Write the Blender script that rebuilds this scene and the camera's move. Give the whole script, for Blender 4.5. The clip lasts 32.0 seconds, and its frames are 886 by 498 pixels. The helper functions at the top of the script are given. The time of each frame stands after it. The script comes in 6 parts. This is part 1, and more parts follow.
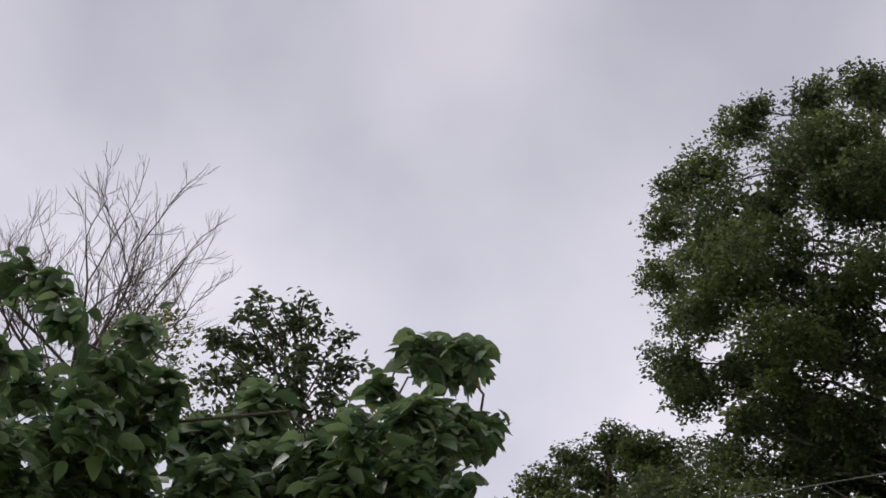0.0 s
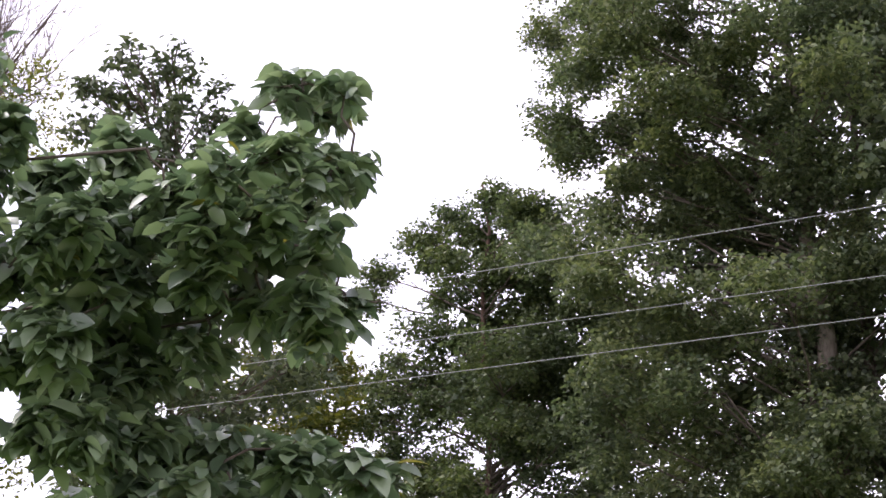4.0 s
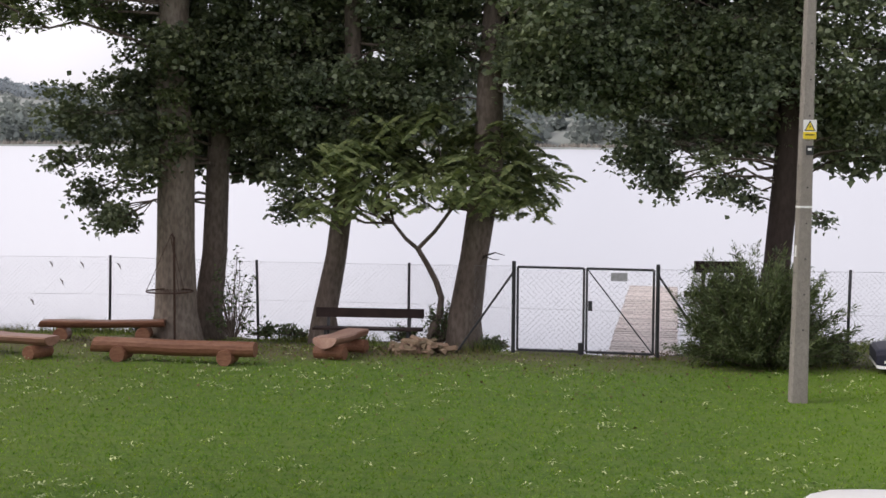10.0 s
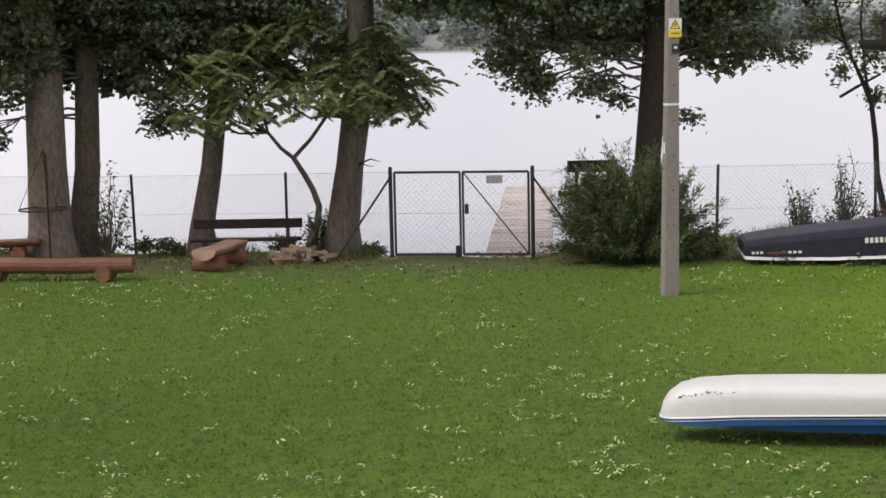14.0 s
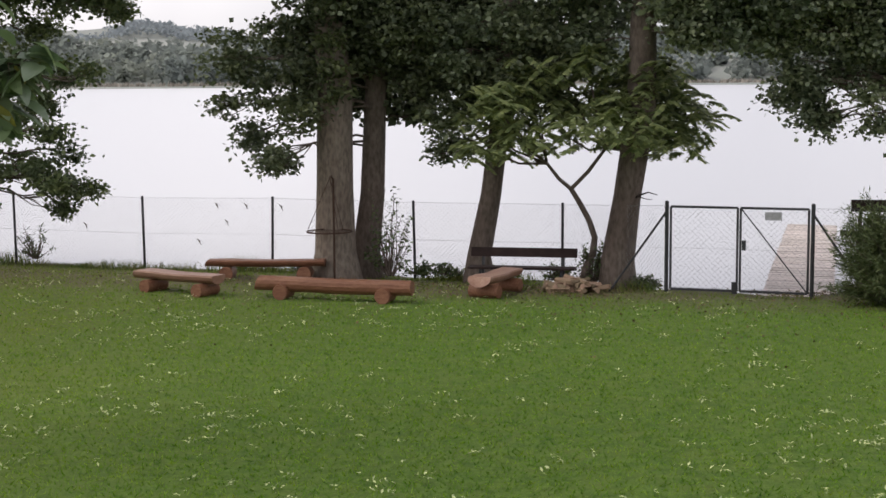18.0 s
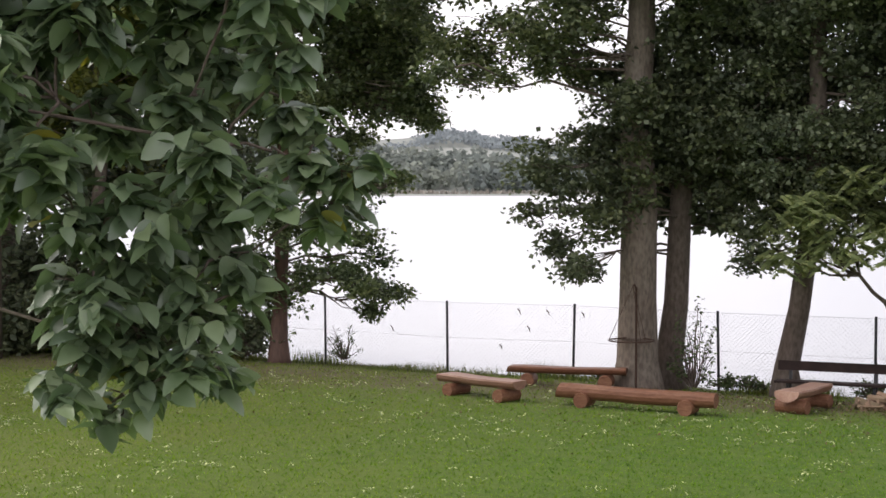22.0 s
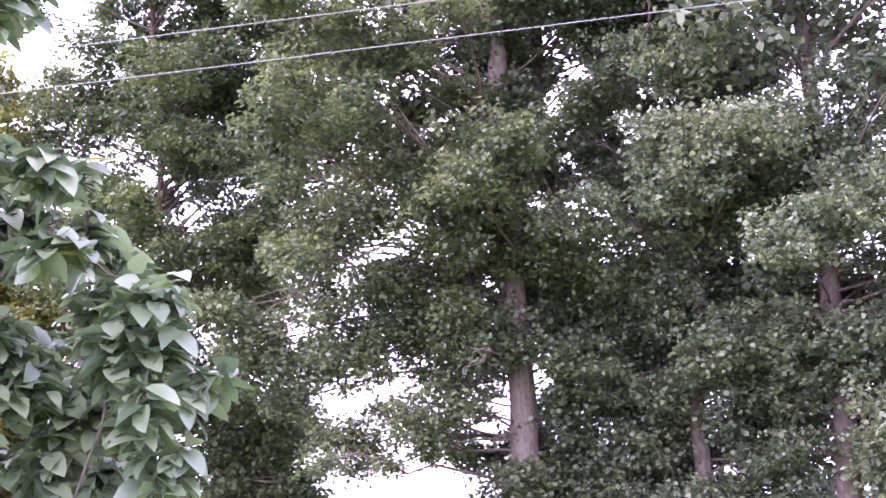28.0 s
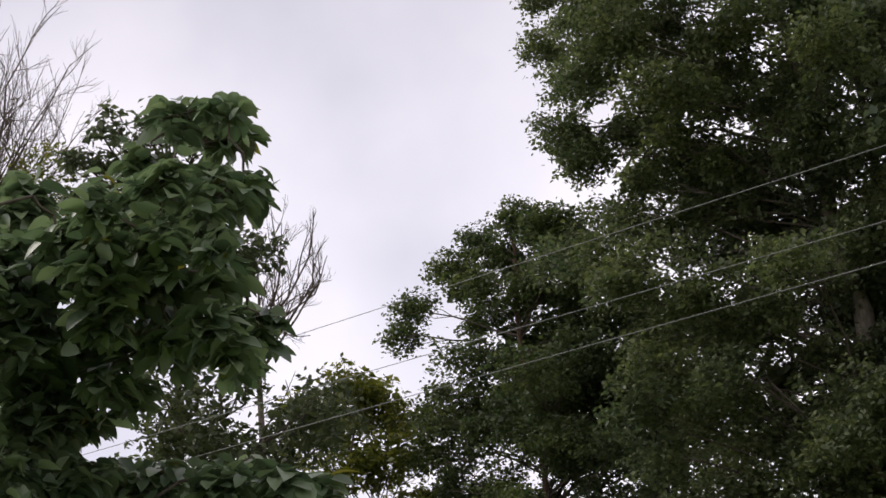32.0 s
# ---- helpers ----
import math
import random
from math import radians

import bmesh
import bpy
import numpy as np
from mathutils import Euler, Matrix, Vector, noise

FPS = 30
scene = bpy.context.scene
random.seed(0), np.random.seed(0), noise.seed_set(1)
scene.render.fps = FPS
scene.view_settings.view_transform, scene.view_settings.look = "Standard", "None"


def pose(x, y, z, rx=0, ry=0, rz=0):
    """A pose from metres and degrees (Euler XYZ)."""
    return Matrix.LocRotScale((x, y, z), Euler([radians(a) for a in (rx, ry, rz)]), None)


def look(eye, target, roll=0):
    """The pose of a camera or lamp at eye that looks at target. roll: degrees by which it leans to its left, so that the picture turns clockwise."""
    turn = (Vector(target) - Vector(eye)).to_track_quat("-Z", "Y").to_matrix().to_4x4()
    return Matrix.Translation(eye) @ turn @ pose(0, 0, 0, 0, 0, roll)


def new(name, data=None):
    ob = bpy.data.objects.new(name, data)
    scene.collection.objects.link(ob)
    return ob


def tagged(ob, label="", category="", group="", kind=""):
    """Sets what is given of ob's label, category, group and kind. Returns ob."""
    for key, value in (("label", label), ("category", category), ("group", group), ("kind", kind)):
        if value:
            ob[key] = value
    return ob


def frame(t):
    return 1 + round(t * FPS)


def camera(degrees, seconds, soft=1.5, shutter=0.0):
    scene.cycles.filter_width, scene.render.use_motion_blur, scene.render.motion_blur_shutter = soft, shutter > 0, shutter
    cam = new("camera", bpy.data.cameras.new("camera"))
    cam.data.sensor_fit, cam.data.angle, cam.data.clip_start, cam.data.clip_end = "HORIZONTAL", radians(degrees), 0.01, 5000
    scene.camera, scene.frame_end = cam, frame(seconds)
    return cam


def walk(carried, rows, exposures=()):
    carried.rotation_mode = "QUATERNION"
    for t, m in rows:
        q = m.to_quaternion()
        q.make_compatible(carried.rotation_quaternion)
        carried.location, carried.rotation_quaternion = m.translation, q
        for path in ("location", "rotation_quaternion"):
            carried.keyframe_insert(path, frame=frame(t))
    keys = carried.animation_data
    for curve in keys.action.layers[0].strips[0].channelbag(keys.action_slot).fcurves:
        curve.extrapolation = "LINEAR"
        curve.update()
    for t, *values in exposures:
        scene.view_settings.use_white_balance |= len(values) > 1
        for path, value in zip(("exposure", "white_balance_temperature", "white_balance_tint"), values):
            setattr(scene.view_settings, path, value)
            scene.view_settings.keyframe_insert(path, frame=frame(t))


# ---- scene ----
# ---- camera ----
PATH = [
    (0.0, 0.34, -0.43, 3.72, 36.41, 32.98, 1.52),
    (0.5, 0.35, -0.40, 3.77, 34.78, 32.84, 0.86),
    (1.0, 0.31, -0.36, 3.74, 34.66, 32.29, 1.15),
    (1.5, 0.32, -0.34, 3.72, 34.62, 31.77, 1.36),
    (2.0, 0.31, -0.38, 3.73, 34.38, 31.30, 1.47),
    (2.5, 0.29, -0.37, 3.73, 33.87, 30.50, 1.81),
    (4.5, 0.12, -0.05, 3.81, 29.62, 21.19, -1.16),
    (5.0, 0.02, 0.00, 3.81, 27.95, 18.88, -1.40),
    (5.5, -0.03, 0.04, 3.80, 27.38, 15.94, -1.19),
    (6.0, -0.04, 0.08, 3.79, 25.28, 12.97, -0.95),
    (6.5, -0.06, 0.12, 3.78, 23.10, 10.05, -1.05),
    (7.0, -0.09, 0.19, 3.78, 21.64, 7.88, -0.40),
    (7.5, -0.13, 0.22, 3.78, 19.79, 6.83, -0.09),
    (8.0, -0.16, 0.29, 3.79, 15.79, 5.11, -0.03),
    (8.5, -0.14, 0.27, 3.80, 12.06, 1.65, -0.30),
    (9.0, -0.11, 0.30, 3.79, 8.84, -1.45, 0.27),
    (9.5, -0.04, 0.27, 3.75, 8.12, -3.71, 0.16),
    (10.0, 0.02, 0.31, 3.69, 5.57, -4.26, 0.38),
    (10.5, 0.04, 0.31, 3.66, 3.57, -4.65, 0.27),
    (11.0, 0.04, 0.29, 3.68, 3.07, -5.27, -0.18),
    (11.5, 0.03, 0.11, 3.72, 2.21, -5.71, -0.63),
    (12.0, 0.03, 0.12, 3.73, 1.77, -6.37, -0.76),
    (12.5, 0.04, 0.15, 3.72, 1.50, -6.88, -0.96),
    (13.0, 0.04, 0.13, 3.73, 1.31, -7.29, -0.97),
    (13.5, 0.05, 0.13, 3.71, 1.31, -7.64, -1.12),
    (15.5, 0.05, 0.03, 3.73, -1.12, -8.43, -0.94),
    (16.0, -0.01, -0.01, 3.75, 0.28, -7.62, -1.39),
    (16.5, -0.03, 0.04, 3.76, 4.33, -7.06, -1.52),
    (17.0, 0.07, 0.02, 3.73, 6.78, -6.88, -1.94),
    (17.5, 0.07, -0.04, 3.75, 7.79, -6.86, -1.99),
    (18.0, 0.14, -0.08, 3.76, 11.71, -6.66, -0.39),
    (18.5, 0.14, -0.12, 3.72, 17.57, -6.57, -0.29),
    (19.0, 0.11, -0.11, 3.76, 22.82, -3.94, -0.97),
    (19.5, 0.04, -0.11, 3.79, 25.57, -0.26, -1.35),
    (20.0, -0.02, -0.09, 3.80, 25.81, 1.00, -1.31),
    (20.5, 0.02, -0.12, 3.79, 25.48, 1.19, -1.38),
    (21.0, 0.02, -0.08, 3.77, 25.45, 0.85, -0.41),
    (21.5, 0.03, -0.06, 3.77, 25.38, -0.85, -0.07),
    (22.0, 0.04, -0.05, 3.76, 23.27, -2.43, -0.09),
    (22.5, 0.05, -0.03, 3.77, 20.68, -3.17, -0.13),
    (23.0, 0.05, -0.01, 3.75, 19.84, -3.77, -0.53),
    (23.5, 0.07, -0.01, 3.77, 17.24, -4.44, -0.52),
    (24.0, 0.11, -0.02, 3.77, 13.98, -5.08, -0.60),
    (24.5, 0.10, -0.07, 3.76, 10.54, -5.53, -0.19),
    (26.5, 0.08, -0.05, 3.75, 11.44, 1.92, -1.32),
    (27.0, 0.03, 0.02, 3.76, 14.52, 7.10, -2.34),
    (27.5, -0.01, 0.06, 3.78, 16.28, 10.04, -3.96),
    (28.0, -0.01, 0.04, 3.78, 18.23, 12.36, -4.28),
    (28.5, -0.01, 0.07, 3.81, 20.52, 14.83, -4.49),
    (29.0, 0.02, 0.10, 3.84, 20.70, 16.11, -5.13),
    (29.5, 0.09, 0.03, 3.76, 21.86, 17.07, -4.63),
    (30.0, 0.17, 0.06, 3.72, 21.94, 17.82, -4.94),
    (30.5, 0.30, 0.14, 3.70, 23.60, 21.49, -5.82),
    (31.0, 0.47, 0.21, 3.71, 29.23, 22.49, -6.59),
    (31.5, 0.60, 0.21, 3.66, 32.94, 23.91, -6.77),
    (32.0, 0.62, 0.26, 3.66, 33.23, 25.11, -7.55),
]
cam = camera(33.48, 32.0, soft=1.6)


def aim(x, y, z, yaw, pitch, roll):
    """Camera pose from its place, its turn to the left of +y, its tilt up and its lean, in degrees."""
    a, b = radians(yaw), radians(pitch)
    way = Vector((-math.sin(a) * math.cos(b), math.cos(a) * math.cos(b), math.sin(b)))
    return look(Vector((x, y, z)), Vector((x, y, z)) + way, roll)


EXPOSURE = [(0.0, 0.0, 6500, 13), (2.5, 0.05, 6500, 13), (4.5, 2.35, 6050, 32), (4.8, 2.8, 5900, 37), (5.2, 3.0, 5800, 40), (6.0, 3.15, 5700, 46), (6.5, 3.12, 5600, 47), (7.5, 1.95, 5900, 40), (8.0, 1.4, 6400, 16), (9.0, 0.78, 6500, 14),
            (11.0, 0.82, 6600, 10), (13.0, 0.8, 6700, 10), (15.5, 0.75, 6700, 10), (18.0, 0.75, 6700, 9), (19.0, 1.07, 6700, 9), (20.0, 1.48, 6600, 9), (21.0, 1.38, 6600, 9),
            (22.0, 1.05, 6700, 10), (24.5, 0.8, 6600, 10), (26.5, 1.05, 6600, 16), (27.0, 1.95, 6300, 20), (27.5, 2.75, 5700, 38), (28.0, 3.15, 5650, 54), (29.0, 2.92, 5650, 58), (30.0, 2.45, 5700, 54),
            (30.5, 0.95, 6500, 25), (31.0, 0.52, 6750, 17), (32.0, 0.3, 6650, 14)]
walk(cam, [(t, aim(*p)) for t, *p in PATH], EXPOSURE)

# ---- sky and sun ----
SUN_UP, SUN_ROUND = 46.0, 254.0
world = bpy.data.worlds.new("overcast_sky")
scene.world = world
world.use_nodes = True
wn, wl = world.node_tree.nodes, world.node_tree.links
wn.clear()
w_out = wn.new("ShaderNodeOutputWorld")
w_sky = wn.new("ShaderNodeTexSky")
w_sky.sky_type, w_sky.sun_disc = "NISHITA", False
w_sky.sun_elevation, w_sky.sun_rotation = radians(SUN_UP), radians(SUN_ROUND)
w_blue = wn.new("ShaderNodeBackground")
w_blue.inputs["Strength"].default_value = 0.1
wl.new(w_sky.outputs[0], w_blue.inputs["Color"])
w_noise = wn.new("ShaderNodeTexNoise")
w_noise.inputs["Scale"].default_value, w_noise.inputs["Detail"].default_value, w_noise.inputs["Roughness"].default_value = 2.6, 5.0, 0.45
w_ramp = wn.new("ShaderNodeValToRGB")
w_ramp.color_ramp.elements[0].position, w_ramp.color_ramp.elements[0].color = 0.34, (0.44, 0.445, 0.515, 1)
w_ramp.color_ramp.elements[1].position, w_ramp.color_ramp.elements[1].color = 0.66, (0.80, 0.775, 0.83, 1)
wl.new(w_noise.outputs["Fac"], w_ramp.inputs["Fac"])
w_cloud = wn.new("ShaderNodeBackground")
wl.new(w_ramp.outputs["Color"], w_cloud.inputs["Color"])
w_up = wn.new("ShaderNodeSeparateXYZ")
wl.new(wn.new("ShaderNodeTexCoord").outputs["Generated"], w_up.inputs[0])
w_layer = wn.new("ShaderNodeFloatCurve")
curve = w_layer.mapping.curves[0]
curve.points[0].location, curve.points[1].location = (0.0, 0.49), (1.0, 0.64)
for at_, value_ in ((0.14, 0.68), (0.30, 1.0), (0.45, 0.93), (0.66, 0.74)):
    curve.points.new(at_, value_)
w_layer.mapping.update()
wl.new(w_up.outputs["Z"], w_layer.inputs["Value"])
w_gain = wn.new("ShaderNodeMath")
w_gain.operation = "MULTIPLY"
w_gain.inputs[1].default_value = 1.4
wl.new(w_layer.outputs[0], w_gain.inputs[0])
wl.new(w_gain.outputs[0], w_cloud.inputs["Strength"])
w_mix = wn.new("ShaderNodeMixShader")
w_mix.inputs["Fac"].default_value = 0.93
wl.new(w_blue.outputs[0], w_mix.inputs[1])
wl.new(w_cloud.outputs[0], w_mix.inputs[2])
wl.new(w_mix.outputs[0], w_out.inputs["Surface"])

sun = new("sun", bpy.data.lights.new("sun", "SUN"))
sun.data.energy, sun.data.angle, sun.data.color = 1.4, radians(30), (1.0, 0.96, 0.9)
sun.matrix_world = look((0, 0, 60), Vector((0, 0, 60)) - Vector((math.sin(radians(SUN_ROUND)) * math.cos(radians(SUN_UP)), math.cos(radians(SUN_ROUND)) * math.cos(radians(SUN_UP)), math.sin(radians(SUN_UP)))))


# ---- materials ----
def material(name, base, rough=0.6, metal=0.0, grain=(), bump=0.0, bump_scale=40.0, island=0.0, translucent=0.0, spec=0.5, stretch=None, objrandom=0.0, autumn=0.0):
    """A node material. grain: rows of (scale, amount, colour) that mix a colour in by noise; island: hue and value spread from piece to piece."""
    m = bpy.data.materials.new(name)
    m.use_nodes = True
    nodes, links = m.node_tree.nodes, m.node_tree.links
    bsdf, out = nodes["Principled BSDF"], nodes["Material Output"]
    bsdf.inputs["Roughness"].default_value, bsdf.inputs["Metallic"].default_value = rough, metal
    bsdf.inputs["Specular IOR Level"].default_value = spec
    rgb = nodes.new("ShaderNodeRGB")
    rgb.outputs[0].default_value = (*base, 1)
    colour = rgb.outputs[0]
    coord = nodes.new("ShaderNodeTexCoord").outputs["Object"]
    if stretch:
        mapping = nodes.new("ShaderNodeMapping")
        mapping.inputs["Scale"].default_value = stretch
        links.new(coord, mapping.inputs["Vector"])
        coord = mapping.outputs[0]
    for scale, amount, other in grain:
        noise_node = nodes.new("ShaderNodeTexNoise")
        noise_node.inputs["Scale"].default_value, noise_node.inputs["Detail"].default_value = scale, 6
        links.new(coord, noise_node.inputs["Vector"])
        ramp = nodes.new("ShaderNodeValToRGB")
        ramp.color_ramp.elements[0].position, ramp.color_ramp.elements[1].position = 0.38, 0.66
        links.new(noise_node.outputs["Fac"], ramp.inputs["Fac"])
        scaled = nodes.new("ShaderNodeMath")
        scaled.operation = "MULTIPLY"
        scaled.inputs[1].default_value = amount
        links.new(ramp.outputs["Color"], scaled.inputs[0])
        mix = nodes.new("ShaderNodeMix")
        mix.data_type = "RGBA"
        links.new(scaled.outputs[0], mix.inputs["Factor"])
        links.new(colour, mix.inputs["A"])
        mix.inputs["B"].default_value = (*other, 1)
        colour = mix.outputs["Result"]
    if island or objrandom:
        pick = nodes.new("ShaderNodeNewGeometry").outputs["Random Per Island"] if island else nodes.new("ShaderNodeObjectInfo").outputs["Random"]
        spread = island or objrandom
        hsv = nodes.new("ShaderNodeHueSaturation")
        span = nodes.new("ShaderNodeMapRange")
        span.inputs["To Min"].default_value, span.inputs["To Max"].default_value = 1 - spread, 1 + spread
        links.new(pick, span.inputs["Value"])
        links.new(span.outputs[0], hsv.inputs["Value"])
        hue = nodes.new("ShaderNodeMapRange")
        hue.inputs["To Min"].default_value, hue.inputs["To Max"].default_value = 0.5 + 0.05 * spread, 0.5 - 0.05 * spread
        links.new(pick, hue.inputs["Value"])
        links.new(hue.outputs[0], hsv.inputs["Hue"])
        links.new(colour, hsv.inputs["Color"])
        colour = hsv.outputs[0]
        if autumn:
            late = nodes.new("ShaderNodeMath")
            late.operation = "GREATER_THAN"
            late.inputs[1].default_value = 1 - autumn
            links.new(pick, late.inputs[0])
            turned = nodes.new("ShaderNodeMix")
            turned.data_type = "RGBA"
            links.new(late.outputs[0], turned.inputs["Factor"])
            links.new(colour, turned.inputs["A"])
            turned.inputs["B"].default_value = (0.25, 0.23, 0.06, 1)
            colour = turned.outputs["Result"]
    links.new(colour, bsdf.inputs["Base Color"])
    if bump:
        b_noise = nodes.new("ShaderNodeTexNoise")
        b_noise.inputs["Scale"].default_value, b_noise.inputs["Detail"].default_value = bump_scale, 5
        links.new(coord, b_noise.inputs["Vector"])
        b = nodes.new("ShaderNodeBump")
        b.inputs["Strength"].default_value, b.inputs["Distance"].default_value = bump, 0.02
        links.new(b_noise.outputs["Fac"], b.inputs["Height"])
        links.new(b.outputs[0], bsdf.inputs["Normal"])
    if translucent:
        thin = nodes.new("ShaderNodeBsdfTranslucent")
        bright = nodes.new("ShaderNodeHueSaturation")
        bright.inputs["Value"].default_value, bright.inputs["Saturation"].default_value = 1.5, 1.25
        links.new(colour, bright.inputs["Color"])
        links.new(bright.outputs[0], thin.inputs["Color"])
        blend = nodes.new("ShaderNodeMixShader")
        blend.inputs["Fac"].default_value = translucent
        links.new(bsdf.outputs[0], blend.inputs[1])
        links.new(thin.outputs[0], blend.inputs[2])
        links.new(blend.outputs[0], out.inputs["Surface"])
    return m


LAWN = material("lawn", (0.065, 0.125, 0.014), 0.9, grain=((0.16, 0.6, (0.104, 0.150, 0.014)), (0.45, 0.8, (0.037, 0.088, 0.012)), (1.1, 0.6, (0.109, 0.150, 0.024)), (2.4, 0.75, (0.115, 0.140, 0.036)), (4.5, 0.75, (0.033, 0.076, 0.010)), (11, 0.75, (0.114, 0.182, 0.030)), (30, 0.45, (0.024, 0.058, 0.008)), (75, 0.3, (0.136, 0.20, 0.045))), bump=1.0, bump_scale=30, spec=0.2)
BLADE = material("grass_blades", (0.114, 0.215, 0.030), 0.7, grain=((0.16, 0.6, (0.147, 0.235, 0.030)), (0.6, 0.6, (0.082, 0.175, 0.025)), (2.0, 0.85, (0.180, 0.236, 0.050)), (4.5, 0.85, (0.055, 0.125, 0.02)), (11, 0.6, (0.174, 0.27, 0.05))), island=0.28, translucent=0.5, spec=0.25)
BANK = material("uncut_grass", (0.085, 0.125, 0.035), 0.7, grain=((1.2, 0.7, (0.16, 0.14, 0.06)),), island=0.5, translucent=0.3, spec=0.2)
FALLEN = material("fallen_leaves", (0.385, 0.435, 0.215), 0.7, island=0.45, spec=0.3)
WITHERED = material("withered_leaves", (0.125, 0.095, 0.05), 0.8, island=0.3, spec=0.2)
BARK_PALE = material("pale_bark", (0.165, 0.13, 0.104), 0.9, spec=0.2, grain=((3, 0.7, (0.235, 0.192, 0.16)), (2.2, 0.55, (0.22, 0.20, 0.165)), (18, 0.7, (0.085, 0.065, 0.052))), bump=1.0, bump_scale=14, stretch=(1, 1, 0.4))
# Dark bark again, with the shade beneath the crowns put into its colour.
BARK_SHADED = material("shaded_bark", (0.045, 0.032, 0.027), 0.9, spec=0.2, grain=((3, 0.6, (0.068, 0.05, 0.042)), (18, 0.6, (0.024, 0.018, 0.015))), bump=1.0, bump_scale=14, stretch=(1, 1, 0.4))
BARK_DARK = material("dark_bark", (0.118, 0.09, 0.075), 0.9, spec=0.2, grain=((3, 0.7, (0.178, 0.14, 0.117)), (2.2, 0.45, (0.15, 0.135, 0.11)), (18, 0.7, (0.056, 0.042, 0.034))), bump=1.0, bump_scale=14, stretch=(1, 1, 0.4))
BARK_RED = material("reddish_bark", (0.11, 0.066, 0.05), 0.9, spec=0.2, grain=((3, 0.6, (0.15, 0.098, 0.078)), (18, 0.6, (0.07, 0.045, 0.04))), bump=0.9, bump_scale=14, stretch=(1, 1, 0.25))
LEAF_ASH = material("ash_foliage", (0.088, 0.114, 0.059), 0.6, grain=((0.55, 0.8, (0.140, 0.164, 0.070)),), island=0.45, translucent=0.36, spec=0.45)
LEAF_ALDER = material("alder_foliage", (0.076, 0.102, 0.050), 0.6, grain=((0.6, 0.7, (0.120, 0.148, 0.052)),), island=0.45, translucent=0.32, spec=0.45)
LEAF_LIME = material("lime_foliage", (0.128, 0.158, 0.098), 0.55, grain=((0.6, 0.6, (0.190, 0.215, 0.112)),), island=0.5, translucent=0.34, spec=0.45)
LEAF_DARK = material("dark_foliage", (0.080, 0.100, 0.058), 0.58, grain=((0.6, 0.6, (0.118, 0.138, 0.064)),), island=0.45, translucent=0.3, spec=0.45)
LEAF_NEAR = material("broad_green_leaves", (0.152, 0.206, 0.116), 0.4, grain=((9, 0.5, (0.118, 0.165, 0.078)),), island=0.45, translucent=0.28, spec=1.0, autumn=0.006)
LEAF_SINGLE = material("single_green_leaf", (0.152, 0.206, 0.116), 0.4, grain=((9, 0.5, (0.118, 0.165, 0.078)),), objrandom=0.4, translucent=0.28, spec=1.0, autumn=0.01)
LEAF_SUMAC = material("sumac_foliage", (0.195, 0.232, 0.105), 0.55, island=0.4, translucent=0.42)
LEAF_GOLD = material("golden_foliage", (0.135, 0.15, 0.04), 0.6, island=0.45, translucent=0.3)
LEAF_JUNIPER = material("juniper_foliage", (0.085, 0.112, 0.042), 0.7, island=0.45, translucent=0.15)
LEAF_DRY = material("withered_foliage", (0.13, 0.092, 0.055), 0.8, island=0.45, translucent=0.15)
LEAF_WEED = material("weed_foliage", (0.060, 0.085, 0.030), 0.7, island=0.45, translucent=0.2)
WATER = material("lake_water", (0.49, 0.49, 0.502), 0.34, metal=0.55, bump=0.0, spec=0.5)
LOG = material("stained_log", (0.165, 0.072, 0.040), 0.6, spec=0.3, grain=((4, 0.6, (0.26, 0.13, 0.075)), (30, 0.6, (0.10, 0.036, 0.02))), bump=0.5, bump_scale=20, stretch=(0.3, 1, 1))
LOG_TOP = material("sawn_stained_wood", (0.225, 0.125, 0.088), 0.55, spec=0.3, grain=((5, 0.6, (0.36, 0.225, 0.165)), (30, 0.4, (0.19, 0.08, 0.05))), bump=0.3, bump_scale=25, stretch=(0.2, 1, 1))
DARKWOOD = material("dark_brown_wood", (0.022, 0.014, 0.013), 0.8, spec=0.15, grain=((6, 0.5, (0.04, 0.025, 0.022)),), bump=0.3)
SPLIT = material("split_firewood", (0.235, 0.165, 0.11), 0.8, grain=((8, 0.6, (0.2, 0.13, 0.08)),), bump=0.5, objrandom=0.35)
STEEL_DARK = material("dark_painted_steel", (0.022, 0.024, 0.027), 0.55, spec=0.35, grain=((12, 0.4, (0.05, 0.042, 0.038)),), bump=0.1)
WIRE = material("galvanised_wire", (0.2, 0.2, 0.205), 0.6, metal=0.3)
PLATE = material("pale_metal_plate", (0.35, 0.35, 0.36), 0.5, metal=0.3, grain=((20, 0.5, (0.2, 0.2, 0.2)),))
CABLE = material("grey_cable", (0.24, 0.24, 0.24), 0.6)
RUST = material("rusty_iron", (0.055, 0.03, 0.022), 0.8, metal=0.4, grain=((20, 0.5, (0.1, 0.05, 0.03)),))
CONCRETE = material("weathered_concrete", (0.235, 0.205, 0.18), 0.9, grain=((0.9, 0.7, (0.30, 0.275, 0.245)), (3.5, 0.6, (0.17, 0.145, 0.122)), (25, 0.5, (0.15, 0.13, 0.112)), (90, 0.4, (0.34, 0.31, 0.28))), bump=0.7, bump_scale=50, stretch=(1, 1, 0.5))
PLANK = material("grey_jetty_planks", (0.55, 0.48, 0.45), 0.8, grain=((3, 0.5, (0.62, 0.56, 0.52)), (20, 0.5, (0.38, 0.32, 0.29))), bump=0.4, objrandom=0.18)
